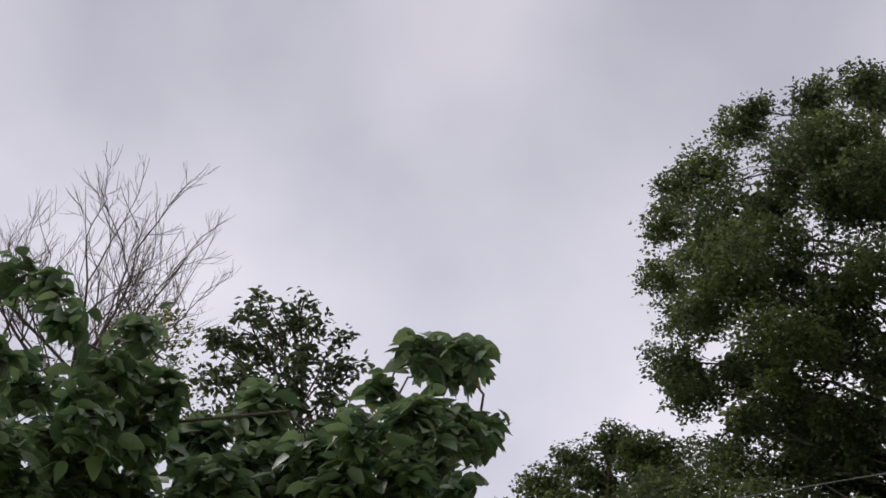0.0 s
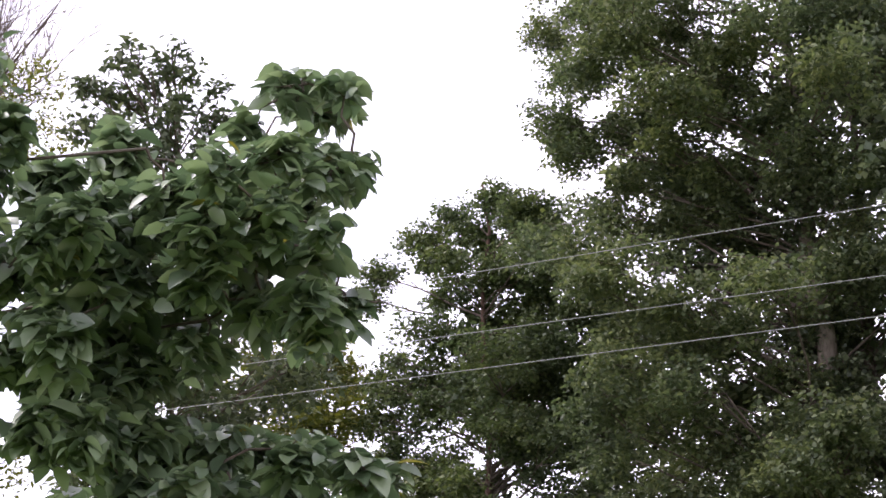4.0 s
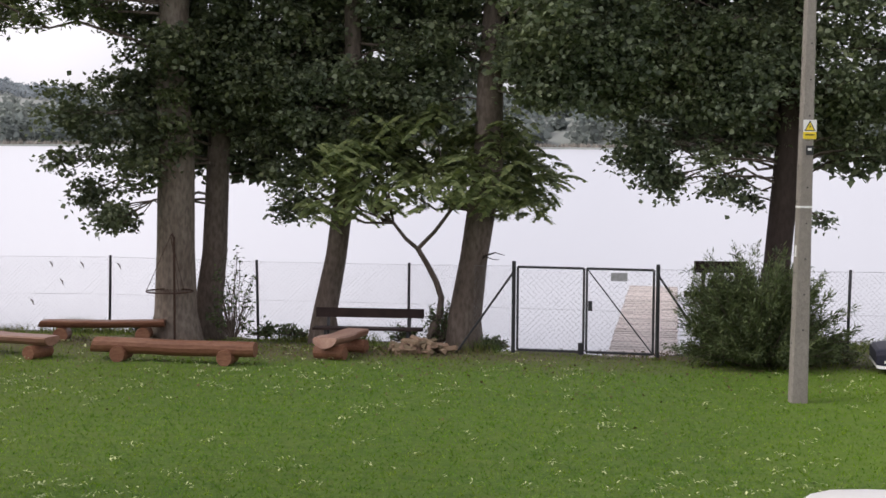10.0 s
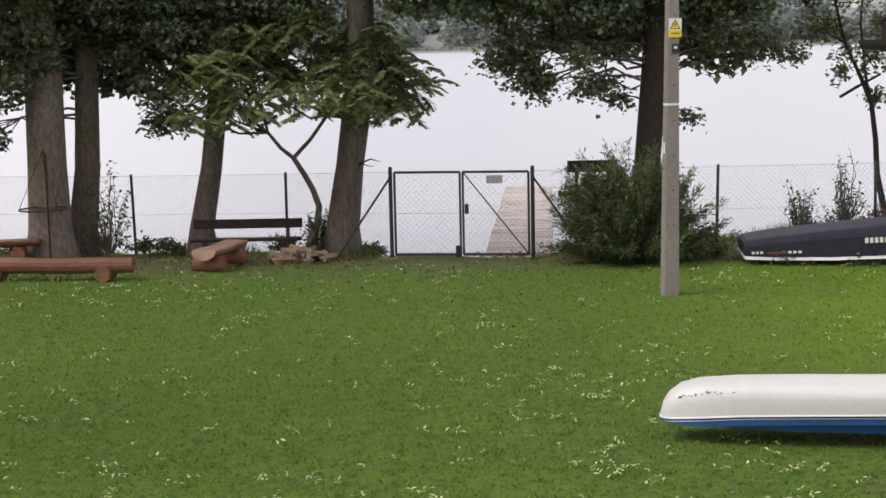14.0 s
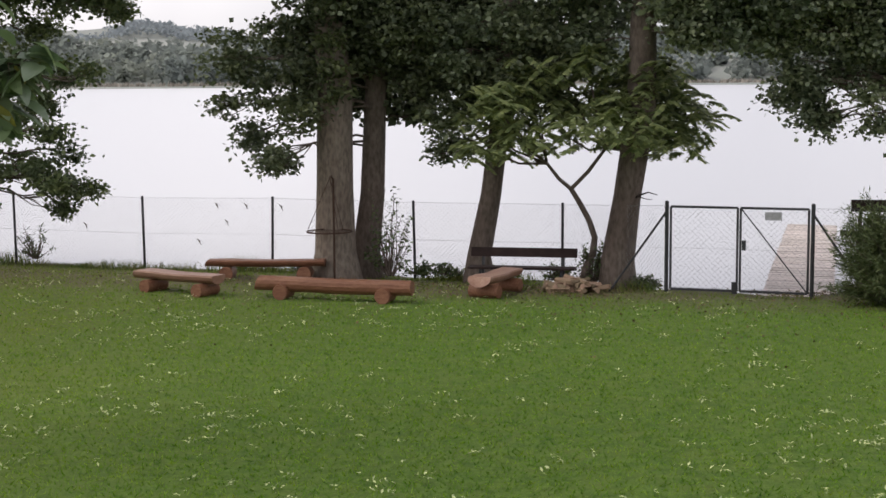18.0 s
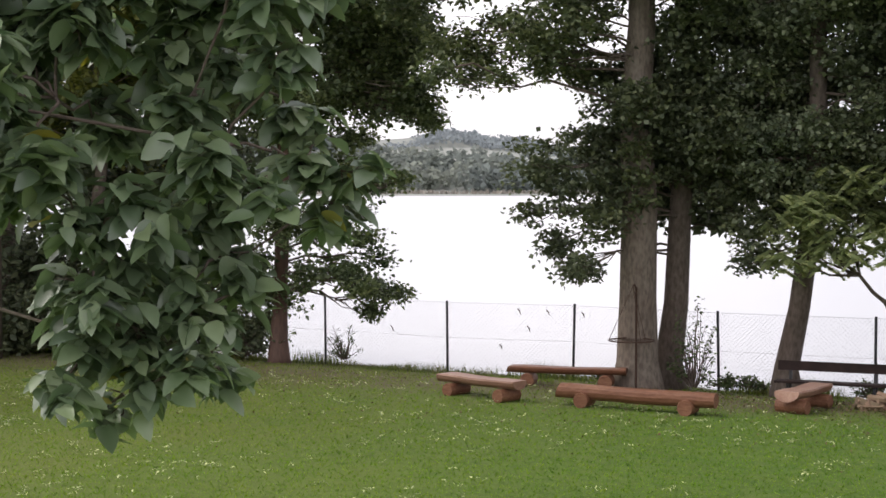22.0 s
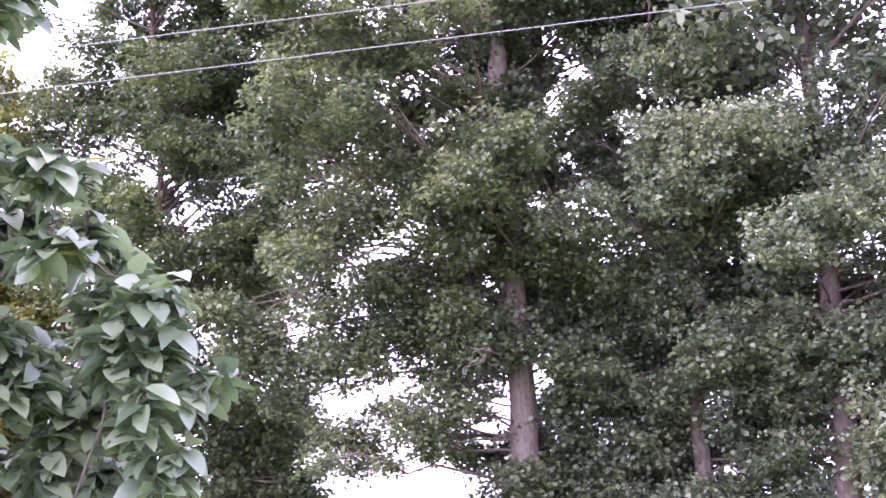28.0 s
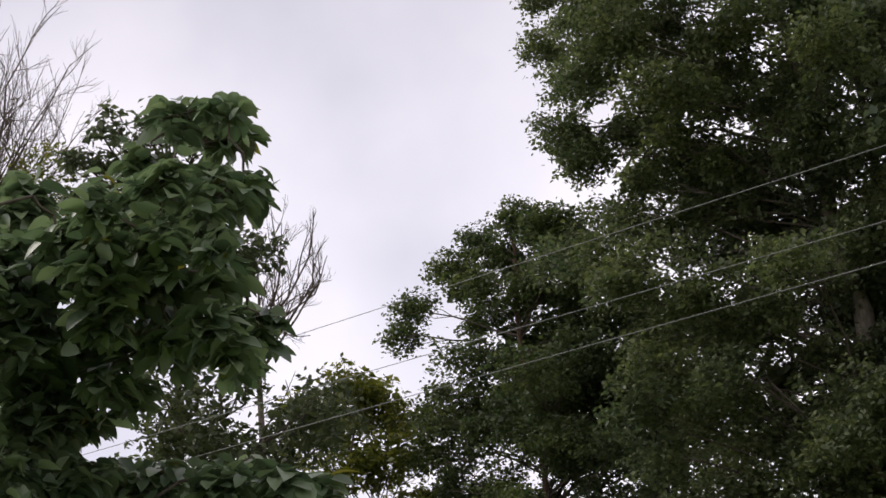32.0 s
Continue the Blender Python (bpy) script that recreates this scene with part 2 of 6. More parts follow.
YELLOW = material("yellow_sign_paint", (0.75, 0.55, 0.02), 0.4, grain=((10, 0.2, (0.6, 0.45, 0.05)),))
BLACK = material("black_paint", (0.015, 0.015, 0.017), 0.5)
WHITE = material("white_paint", (0.75, 0.74, 0.72), 0.5, grain=((8, 0.3, (0.6, 0.58, 0.55)),))
GEL_WHITE = material("white_boat_gelcoat", (0.66, 0.645, 0.635), 0.42, grain=((2, 0.4, (0.60, 0.575, 0.56)), (14, 0.25, (0.50, 0.475, 0.45))), bump=0.04)
GEL_BLUE = material("blue_boat_gelcoat", (0.012, 0.075, 0.25), 0.4, grain=((3, 0.5, (0.008, 0.045, 0.16)), (20, 0.3, (0.03, 0.10, 0.25))))
GEL_NAVY = material("navy_boat_hull", (0.011, 0.011, 0.024), 0.62, spec=0.3, grain=((2, 0.6, (0.022, 0.023, 0.04)), (14, 0.4, (0.04, 0.036, 0.042))), bump=0.1)
ROOF_RED = material("red_metal_roof", (0.20, 0.05, 0.048), 0.5, spec=0.3, grain=((6, 0.5, (0.14, 0.04, 0.038)),), bump=0.1)
GUTTER = material("dark_brown_gutter", (0.022, 0.015, 0.013), 0.6, spec=0.2, grain=((10, 0.3, (0.04, 0.03, 0.026)),))
RENDERED = material("pale_render", (0.5, 0.46, 0.4), 0.9, grain=((5, 0.4, (0.42, 0.38, 0.33)),), bump=0.4)
SLAB = material("paving_slab", (0.32, 0.28, 0.25), 0.9, grain=((6, 0.5, (0.24, 0.2, 0.18)), (40, 0.4, (0.4, 0.36, 0.33))), bump=0.4)
# Distance haze is mixed into these three base colours, paling and greying them.
HAZED_WOOD = material("far_woods", (0.16, 0.178, 0.17), 0.95, translucent=0.55, grain=((0.018, 0.8, (0.21, 0.222, 0.19)), (0.05, 0.5, (0.13, 0.148, 0.148))), island=0.1, spec=0.1)
HAZED_RIDGE = material("far_ridge", (0.215, 0.235, 0.245), 0.95, translucent=0.5, island=0.08, spec=0.1)
HAZED_HILL = material("far_hills", (0.20, 0.215, 0.20), 0.95, grain=((0.004, 0.6, (0.28, 0.28, 0.245)), (0.03, 0.5, (0.13, 0.145, 0.135))))
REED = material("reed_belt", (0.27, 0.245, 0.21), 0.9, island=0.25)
WALL_FAR = material("far_house_wall", (0.65, 0.63, 0.58), 0.9)
ROOF_FAR = material("far_house_roof", (0.2, 0.1, 0.08), 0.9)
ROOF_SLATE = material("far_slate_roof", (0.10, 0.12, 0.16), 0.8)
GLASS_DARK = material("dark_window_glass", (0.03, 0.035, 0.04), 0.1)


def side_tint(m, colour, edge, full, beyond=None):
    """Another grass tone, or painted-in light, towards one garden side, in uneven patches."""
    nodes, links = m.node_tree.nodes, m.node_tree.links
    socket = nodes["Principled BSDF"].inputs["Base Color"]
    old = socket.links[0].from_socket
    coord = nodes.new("ShaderNodeTexCoord").outputs["Object"]
    split = nodes.new("ShaderNodeSeparateXYZ")
    links.new(coord, split.inputs[0])
    span = nodes.new("ShaderNodeMapRange")
    span.inputs["From Min"].default_value, span.inputs["From Max"].default_value = edge, full
    span.inputs["To Min"].default_value, span.inputs["To Max"].default_value = 0.0, 1.5
    links.new(split.outputs["X"], span.inputs["Value"])
    patch = nodes.new("ShaderNodeTexNoise")
    patch.inputs["Scale"].default_value, patch.inputs["Detail"].default_value = 0.5, 4
    links.new(coord, patch.inputs["Vector"])
    both = nodes.new("ShaderNodeMath")
    both.operation = "MULTIPLY"
    links.new(span.outputs[0], both.inputs[0])
    links.new(patch.outputs["Fac"], both.inputs[1])
    if beyond:
        reach = nodes.new("ShaderNodeMapRange")
        reach.inputs["From Min"].default_value, reach.inputs["From Max"].default_value = beyond
        links.new(split.outputs["Y"], reach.inputs["Value"])
        trimmed = nodes.new("ShaderNodeMath")
        trimmed.operation = "MULTIPLY"
        links.new(both.outputs[0], trimmed.inputs[0])
        links.new(reach.outputs[0], trimmed.inputs[1])
        both = trimmed
    mix = nodes.new("ShaderNodeMix")
    mix.data_type = "RGBA"
    links.new(both.outputs[0], mix.inputs["Factor"])
    links.new(old, mix.inputs["A"])
    mix.inputs["B"].default_value = (*colour, 1)
    links.new(mix.outputs["Result"], socket)


side_tint(LAWN, (0.118, 0.138, 0.034), -5.0, -14.0)
# Brighter ground under open sky on the right, put into the lawn colour.
side_tint(LAWN, (0.118, 0.19, 0.014), 1.5, 6.0, (14.0, 18.0))
side_tint(BLADE, (0.178, 0.222, 0.050), -5.0, -14.0)
# The same open-sky brightness, put into the blade colour.
side_tint(BLADE, (0.17, 0.27, 0.028), 1.5, 6.0, (14.0, 18.0))


def worn_edge(m, colour):
    """Bare, trodden earth showing through in patches towards the fence."""
    nodes, links = m.node_tree.nodes, m.node_tree.links
    socket = nodes["Principled BSDF"].inputs["Base Color"]
    old = socket.links[0].from_socket
    coord = nodes.new("ShaderNodeTexCoord").outputs["Object"]
    split = nodes.new("ShaderNodeSeparateXYZ")
    links.new(coord, split.inputs[0])
    span = nodes.new("ShaderNodeMapRange")
    span.inputs["From Min"].default_value, span.inputs["From Max"].default_value = 22.8, 26.6
    span.inputs["To Min"].default_value, span.inputs["To Max"].default_value = -0.22, 0.55
    span.clamp = True
    links.new(split.outputs["Y"], span.inputs["Value"])
    patch = nodes.new("ShaderNodeTexNoise")
    patch.inputs["Scale"].default_value, patch.inputs["Detail"].default_value = 0.9, 6
    links.new(coord, patch.inputs["Vector"])
    both = nodes.new("ShaderNodeMath")
    both.operation = "ADD"
    links.new(span.outputs[0], both.inputs[0])
    links.new(patch.outputs["Fac"], both.inputs[1])
    ramp = nodes.new("ShaderNodeMapRange")
    ramp.inputs["From Min"].default_value, ramp.inputs["From Max"].default_value = 0.44, 0.85
    ramp.inputs["To Min"].default_value, ramp.inputs["To Max"].default_value = 0.0, 0.85
    links.new(both.outputs[0], ramp.inputs["Value"])
    mix = nodes.new("ShaderNodeMix")
    mix.data_type = "RGBA"
    links.new(ramp.outputs[0], mix.inputs["Factor"])
    links.new(old, mix.inputs["A"])
    mix.inputs["B"].default_value = (*colour, 1)
    links.new(mix.outputs["Result"], socket)




def worn_spot(m, colour, x, y, radius):
    """Bare soil round a spot, thinning out unevenly into the grass."""
    nodes, links = m.node_tree.nodes, m.node_tree.links
    socket = nodes["Principled BSDF"].inputs["Base Color"]
    old = socket.links[0].from_socket
    coord = nodes.new("ShaderNodeTexCoord").outputs["Object"]
    gap = nodes.new("ShaderNodeVectorMath")
    gap.operation = "DISTANCE"
    gap.inputs[1].default_value = (x, y, 0)
    links.new(coord, gap.inputs[0])
    patch = nodes.new("ShaderNodeTexNoise")
    patch.inputs["Scale"].default_value, patch.inputs["Detail"].default_value = 6, 6
    links.new(coord, patch.inputs["Vector"])
    both = nodes.new("ShaderNodeMath")
    both.operation = "MULTIPLY_ADD"
    both.inputs[1].default_value = radius * 1.6
    links.new(patch.outputs["Fac"], both.inputs[0])
    links.new(gap.outputs["Value"], both.inputs[2])
    ramp = nodes.new("ShaderNodeMapRange")
    ramp.inputs["From Min"].default_value, ramp.inputs["From Max"].default_value = radius * 1.25, radius * 1.9
    ramp.inputs["To Min"].default_value, ramp.inputs["To Max"].default_value = 0.9, 0.0
    links.new(both.outputs[0], ramp.inputs["Value"])
    mix = nodes.new("ShaderNodeMix")
    mix.data_type = "RGBA"
    links.new(ramp.outputs[0], mix.inputs["Factor"])
    links.new(old, mix.inputs["A"])
    mix.inputs["B"].default_value = (*colour, 1)
    links.new(mix.outputs["Result"], socket)


worn_spot(LAWN, (0.115, 0.082, 0.058), 4.05, 11.55, 0.75)
worn_edge(LAWN, (0.105, 0.088, 0.05))
worn_edge(BLADE, (0.17, 0.15, 0.07))

# ---- building helpers ----
class Geo:
    """Collects the vertices and faces of one mesh."""

    def __init__(self):
        self.v, self.f = [], []

    def tube(self, pts, radii, sides=8, caps=True):
        pts = [Vector(p) for p in pts]
        start, n = len(self.v), len(pts)
        side = None
        for k, p in enumerate(pts):
            way = (pts[min(k + 1, n - 1)] - pts[max(k - 1, 0)]).normalized()
            if side is None:
                side = way.orthogonal().normalized()
            side = (side - way * side.dot(way)).normalized()
            other = way.cross(side)
            for s in range(sides):
                a = 2 * math.pi * s / sides
                self.v.append(p + (side * math.cos(a) + other * math.sin(a)) * radii[k])
        for k in range(n - 1):
            for s in range(sides):
                a, b = start + k * sides + s, start + k * sides + (s + 1) % sides
                self.f.append((a, b, b + sides, a + sides))
        if caps:
            self.f.append(tuple(range(start + sides - 1, start - 1, -1)))
            self.f.append(tuple(range(start + (n - 1) * sides, start + n * sides)))
        return self

    def box(self, c, s, m=None, bevel=0.0):
        """A box of size s round c, with chamfered upright edges; m turns it."""
        x, y, z = s[0] / 2, s[1] / 2, s[2] / 2
        b = min(bevel, x * 0.9, y * 0.9)
        ring = [(-x + b, -y), (x - b, -y), (x, -y + b), (x, y - b), (x - b, y), (-x + b, y), (-x, y - b), (-x, -y + b)] if b else [(-x, -y), (x, -y), (x, y), (-x, y)]
        start, n = len(self.v), len(ring)
        for h in (-z, z):
            for px_, py_ in ring:
                p = Vector((px_, py_, h))
                self.v.append((m @ p if m else p) + Vector(c))
        self.f.append(tuple(range(start + n - 1, start - 1, -1)))
        self.f.append(tuple(range(start + n, start + 2 * n)))
        for k in range(n):
            q = (k + 1) % n
            self.f.append((start + k, start + q, start + n + q, start + n + k))
        return self

    def bar(self, a, b, w, h=None):
        """A rectangular bar from a to b."""
        a, b = Vector(a), Vector(b)
        way = (b - a).normalized()
        side = way.cross(Vector((0, 0, 1)))
        side = side.normalized() if side.length > 1e-4 else Vector((1, 0, 0))
        up = side.cross(way)
        h, start = h or w, len(self.v)
        for p in (a, b):
            for i, j in ((-1, -1), (1, -1), (1, 1), (-1, 1)):
                self.v.append(p + side * (i * w / 2) + up * (j * h / 2))
        for q in ((3, 2, 1, 0), (4, 5, 6, 7), (0, 1, 5, 4), (1, 2, 6, 5), (2, 3, 7, 6), (3, 0, 4, 7)):
            self.f.append(tuple(start + k for k in q))
        return self

    def mesh(self, name, smooth=False):
        me = bpy.data.meshes.new(name)
        me.from_pydata([tuple(p) for p in self.v], [], self.f)
        if smooth:
            me.polygons.foreach_set("use_smooth", [True] * len(me.polygons))
        me.update()
        return me


def quads(name, verts, per, faces, smooth=False):
    """A mesh of many alike pieces: verts (n, per, 3), faces as lists of corners within a piece."""
    n = len(verts)
    me = bpy.data.meshes.new(name)
    me.vertices.add(n * per)
    me.vertices.foreach_set("co", np.ascontiguousarray(verts, dtype=np.float32).ravel())
    loops = np.concatenate([np.array(q) for q in faces])
    sizes = np.array([len(q) for q in faces])
    me.loops.add(n * len(loops))
    me.loops.foreach_set("vertex_index", (np.arange(n)[:, None] * per + loops).ravel().astype(np.int32))
    me.polygons.add(n * len(faces))
    starts = np.concatenate([[0], np.cumsum(sizes)[:-1]])
    me.polygons.foreach_set("loop_start", (np.arange(n)[:, None] * len(loops) + starts).ravel().astype(np.int32))
    if smooth:
        me.polygons.foreach_set("use_smooth", [True] * len(me.polygons))
    me.update(calc_edges=True)
    me.validate()
    return me


def part(name, geo, mat, parent=None, label="", smooth=False):
    """One mesh object, under its thing."""
    me = geo.mesh(name, smooth) if isinstance(geo, Geo) else geo
    if mat and not me.materials:
        me.materials.append(mat)
    ob = new(name, me)
    ob.parent = parent
    if label:
        ob["label"] = label
    return ob


def thing(name, label, category, at=None, group="", kind=""):
    ob = new(name)
    ob.matrix_world = at or Matrix()
    return tagged(ob, label, category, group, kind)


def unit(v):
    return v / np.maximum(np.linalg.norm(v, axis=-1, keepdims=True), 1e-9)


def leaf_mesh(name, centres, size, rng, droop=0.35, narrow=0.5, flat=0.6, ways=None):
    """Small folded leaves of four corners at the centres."""
    n = len(centres)
    way = rng.normal(size=(n, 3))
    way[:, 2] = way[:, 2] * 0.5 - droop
    way = unit(way) if ways is None else unit(ways + rng.normal(size=(n, 3)) * 0.5)
    up = rng.normal(size=(n, 3)) * (1 - flat)
    up[:, 2] += flat
    side = unit(np.cross(way, up))
    up = np.cross(side, way)
    length = size * rng.uniform(0.65, 1.3, (n, 1))
    wide = length * narrow * rng.uniform(0.7, 1.2, (n, 1))
    mid = centres + way * length * 0.45
    verts = np.stack([centres, mid + side * wide / 2 + up * wide * 0.2, centres + way * length, mid - side * wide / 2 + up * wide * 0.2], 1)
    return quads(name, verts, 4, [(0, 1, 2, 3)])


def sprays(rng, clumps, per_spray, density, spread, soft=False):
    """Leaf places in sprays round the clumps, rows of x, y, z, radius."""
    out = []
    for x, y, z, r in clumps:
        count = max(3, int(density * 0.66 * r ** (1.35 if soft else 1.6)))
        d = unit(rng.normal(size=(count, 3))) * (r * 0.92 * rng.uniform(0.1, 1.0, (count, 1)) ** 0.45)
        if soft:
            d = np.clip(rng.normal(size=(count, 3)), -1.7, 1.7) * r * 0.46
        d[:, 2] *= 0.7
        c = np.array((x, y, z)) + d
        c = np.repeat(c, per_spray, 0) + rng.normal(size=(count * per_spray, 3)) * spread * np.array((1, 1, 0.6))
        out.append(c)
    return np.concatenate(out)


def fill(rng, centre, radii, n, r):
    """Random clumps within an ellipsoid, more of them near its skin."""
    d = unit(rng.normal(size=(n, 3))) * rng.uniform(0.1, 1, (n, 1)) ** 0.5
    p = np.array(centre) + d * np.array(radii)
    return [(*q, r * rng.uniform(0.7, 1.3)) for q in p]


def opened(clumps, holes):
    """Clumps without those that would close the gaps (x, z, radius) in a crown."""
    return [q for q in clumps if all(math.hypot(q[0] - x, q[2] - z) > r + 0.6 * q[3] for x, z, r in holes)]


def bent(a, b, rng, k=5, wob=0.08, sag=0.0):
    a, b = np.array(a, float), np.array(b, float)
    s = np.linspace(0, 1, k)[:, None]
    p = a + (b - a) * s
    far = np.linalg.norm(b - a)
    p[1:-1] += rng.normal(size=(k - 2, 3)) * wob * far * 0.5
    p[:, 2] -= sag * far * (4 * s * (1 - s))[:, 0] * -1
    return p


def tree(name, label, base, top, radius, clumps, seed, bark, leaf, leaf_size=0.1, density=30, per=9, spread=0.16, lean=(0, 0), narrow=0.55, sides=14, limb=0.05, trunk_wob=0.012, flare=1.35, droop=0.35, fine=(), small=None, small_below=40.0, clear_trunk=False):
    """A tree: tapered trunk with root flare, limbs that reach each clump, and a crown of separate leaves."""
    rng = np.random.default_rng(seed)
    root = thing(name, label, "tree", pose(*base))
    o = np.array(base)
    n = 16
    s = np.linspace(0, 1, n)
    h = top - base[2]
    axis = np.stack([lean[0] * (1 - np.exp(-4.5 * s)) + rng.normal(size=n) * trunk_wob * h * np.minimum(s * 3, 1) * 0.3, lean[1] * s + rng.normal(size=n) * trunk_wob * h * np.minimum(s * 3, 1) * 0.3, s * h], 1)
    axis[0, 2] = -0.12
    rad = radius * (1 - 0.86 * s ** 0.9)
    pts, rr = [axis[0], axis[0] * 0.0 + np.array((0, 0, 0.12)), axis[0] * 0.0 + np.array((0, 0, 0.5))], [radius * flare * 1.12, radius * flare, radius * 1.1]
    knots = np.random.default_rng(seed + 500).normal(size=n) * 0.055
    pts += list(axis[1:])
    rr += list((rad * (1 + knots))[1:])
    part("trunk", Geo().tube(pts, rr, sides), bark, root, smooth=True)
    rest = Geo()
    for k, (x, y, z, r) in enumerate(clumps):
        g = Geo() if k < 16 else rest
        c = np.array((x, y, z)) - o
        out = math.hypot(c[0] - np.interp(c[2], axis[:, 2], axis[:, 0]), c[1] - np.interp(c[2], axis[:, 2], axis[:, 1]))
        z0 = min(max(c[2] - out * (rng.uniform(0.3, 0.8) if c[2] > 0.38 * h else rng.uniform(-0.15, 0.2)), h * 0.08), h * 0.95)
        a = np.array([np.interp(z0, axis[:, 2], axis[:, q]) for q in range(3)])
        p = bent(a, c, rng, 6, 0.07, 0.06)
        r0 = min(limb * (0.3 + out * 0.12), np.interp(z0, axis[:, 2], rad) * 0.6)
        g.tube(p, np.linspace(r0, 0.012, 6), 5, caps=False)
        for _ in range(3):
            e = c + unit(rng.normal(size=3)) * r * 0.8
            g.tube(bent(p[3 + _ % 2], e, rng, 4, 0.1), (0.014, 0.011, 0.008, 0.004), 3, caps=False)
        if k < 16:
            part("limb", g, BARK_DARK, root)
    if rest.v:
        tagged(part("branchwork", rest, BARK_DARK, root), kind="stuff")
    local = [(x - o[0], y - o[1], z - o[2], r) for x, y, z, r in clumps]
    if small:
        def over_trunk(q):
            return q[3] > 0.32 and q[2] < 0.36 * h and q[1] < 0.3 and abs(q[0] - np.interp(q[2], axis[:, 2], axis[:, 0])) < 0.42

        local = [q for q in local if not (clear_trunk and over_trunk(q))]
        front = [q for q in local if q[1] < 0.8 and q[2] + o[2] < small_below]
        local = [q for q in local if not (q[1] < 0.8 and q[2] + o[2] < small_below)]
        part("crown", leaf_mesh("crown", sprays(rng, front, int(per * small[1]), density, spread, True), small[0], rng, narrow=small[2], droop=droop), leaf, root)
        rear = [sprays(rng, [q for q in local if (q[2] + o[2] > small_below) == high], per, density * share, spread, True) for high, share in ((False, 0.85), (True, 0.32)) if any((q[2] + o[2] > small_below) == high for q in local)]
        part("rear_crown", leaf_mesh("rear_crown", np.concatenate(rear), leaf_size * 1.1, rng, narrow=0.75, droop=droop), leaf, root)
    else:
        part("crown", leaf_mesh("crown", sprays(rng, local, per, density, spread), leaf_size, rng, narrow=narrow, droop=droop), leaf, root)
    if fine:
        tips = sprays(rng, [(x - o[0], y - o[1], z - o[2] + 0.1, r * 1.12) for x, y, z, r in fine], 10, density * 1.7, 0.09)
        tagged(part("outer_foliage", leaf_mesh("outer_foliage", tips, 0.11, rng, narrow=0.5, droop=-0.1), leaf, root), kind="stuff")
    return root


# ---- ground and water ----
WATER_Z = -0.8
FAR = 0.71
FENCE_LEFT = [(-34.0, 31.5), (-31.0, 30.9), (-28.2, 30.4), (-25.6, 30.0), (-23.0, 29.6), (-20.4, 29.2), (-17.8, 29.0), (-15.2, 28.8), (-12.05, 28.3), (-9.35, 28.5), (-6.22, 27.9), (-3.3, 27.75), (-1.22, 25.7)]
FENCE_RIGHT = [(1.24, 25.4), (4.42, 25.5), (7.2, 25.6), (10.0, 25.9), (13.0, 26.2), (16.0, 26.6), (20.0, 27.0)]


def fence_z(x):
    """The fence's foot follows the bank, which is lower to the left of the gate."""
    return -0.18 * min(1, max(0, (-1.3 - x) / 1.8))


def shore(x):
    """Where the lawn ends: y of the bank's edge at x."""
    rows = FENCE_LEFT + FENCE_RIGHT
    back = 0.4 + 1.8 / (1 + math.exp(-(x - 2.2) / 0.35))
    return float(np.interp(x, [p[0] for p in rows], [p[1] for p in rows])) + back


def ground_z(x, y):
    s = shore(x) if abs(x) < 80 else 29.0
    r = math.hypot(x, y)
    low = noise.noise((x * 0.12, y * 0.12, 0)) * 0.05
    if y < s:
        return low * min(1, max(0, (s - y) / 3)) + fence_z(x) * min(1, max(0, (y - s + 2.6) / 2.2))
    r /= FAR
    if r < 985:
        return max(fence_z(x) - (y - s) * 0.8, -3.0)
    a = math.degrees(math.atan2(x, y))
    rise = 26 + 5 * math.sin(a * 0.16 + 1.0) + 3 * math.sin(a * 0.47 + 2.2) + 2 * math.sin(a * 1.3)
    hill = 24 + 6 * math.sin(a * 0.29 + 2.0) + 5 * math.sin(a * 0.8 + 0.6) + 3 * math.sin(a * 2.1)
    return -3 + FAR * 1.04 * (min(4.2, (r - 985) * 0.1) + rise * min(1, max(0, (r - 1060) / 140)) + max(hill, 0) * min(1, max(0, (r - 1250) / 350)) ** 1.3)


def lines(parts_):
    return sorted({round(v, 3) for lo, hi, step in parts_ for v in np.arange(lo, hi + 1e-6, step)})


gx = lines(((-3600, -800, 200), (-800, -100, 50), (-100, -30, 10), (-30, 16, 0.8), (16, 30, 2), (30, 100, 10), (100, 900, 50), (900, 3600, 200)))
gy = lines(((-3000, -200, 400), (-200, 0, 20), (0, 26, 1.0), (26, 36, 0.3), (36, 60, 4), (60, 620, 70), (620, 1220, 10), (1220, 3600, 170)))
gv = [(x, y, ground_z(x, y)) for y in gy for x in gx]
gf = [(j * len(gx) + i, j * len(gx) + i + 1, (j + 1) * len(gx) + i + 1, (j + 1) * len(gx) + i) for j in range(len(gy) - 1) for i in range(len(gx) - 1)]
me = bpy.data.meshes.new("ground")
me.from_pydata(gv, [], gf)
me.polygons.foreach_set("use_smooth", [True] * len(me.polygons))
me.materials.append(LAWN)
me.materials.append(HAZED_HILL)
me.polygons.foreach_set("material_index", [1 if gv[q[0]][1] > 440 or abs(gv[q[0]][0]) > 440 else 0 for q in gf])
tagged(new("ground", me), "mown green lawn sloping to a lake shore, with far wooded hills", "ground", kind="structure")

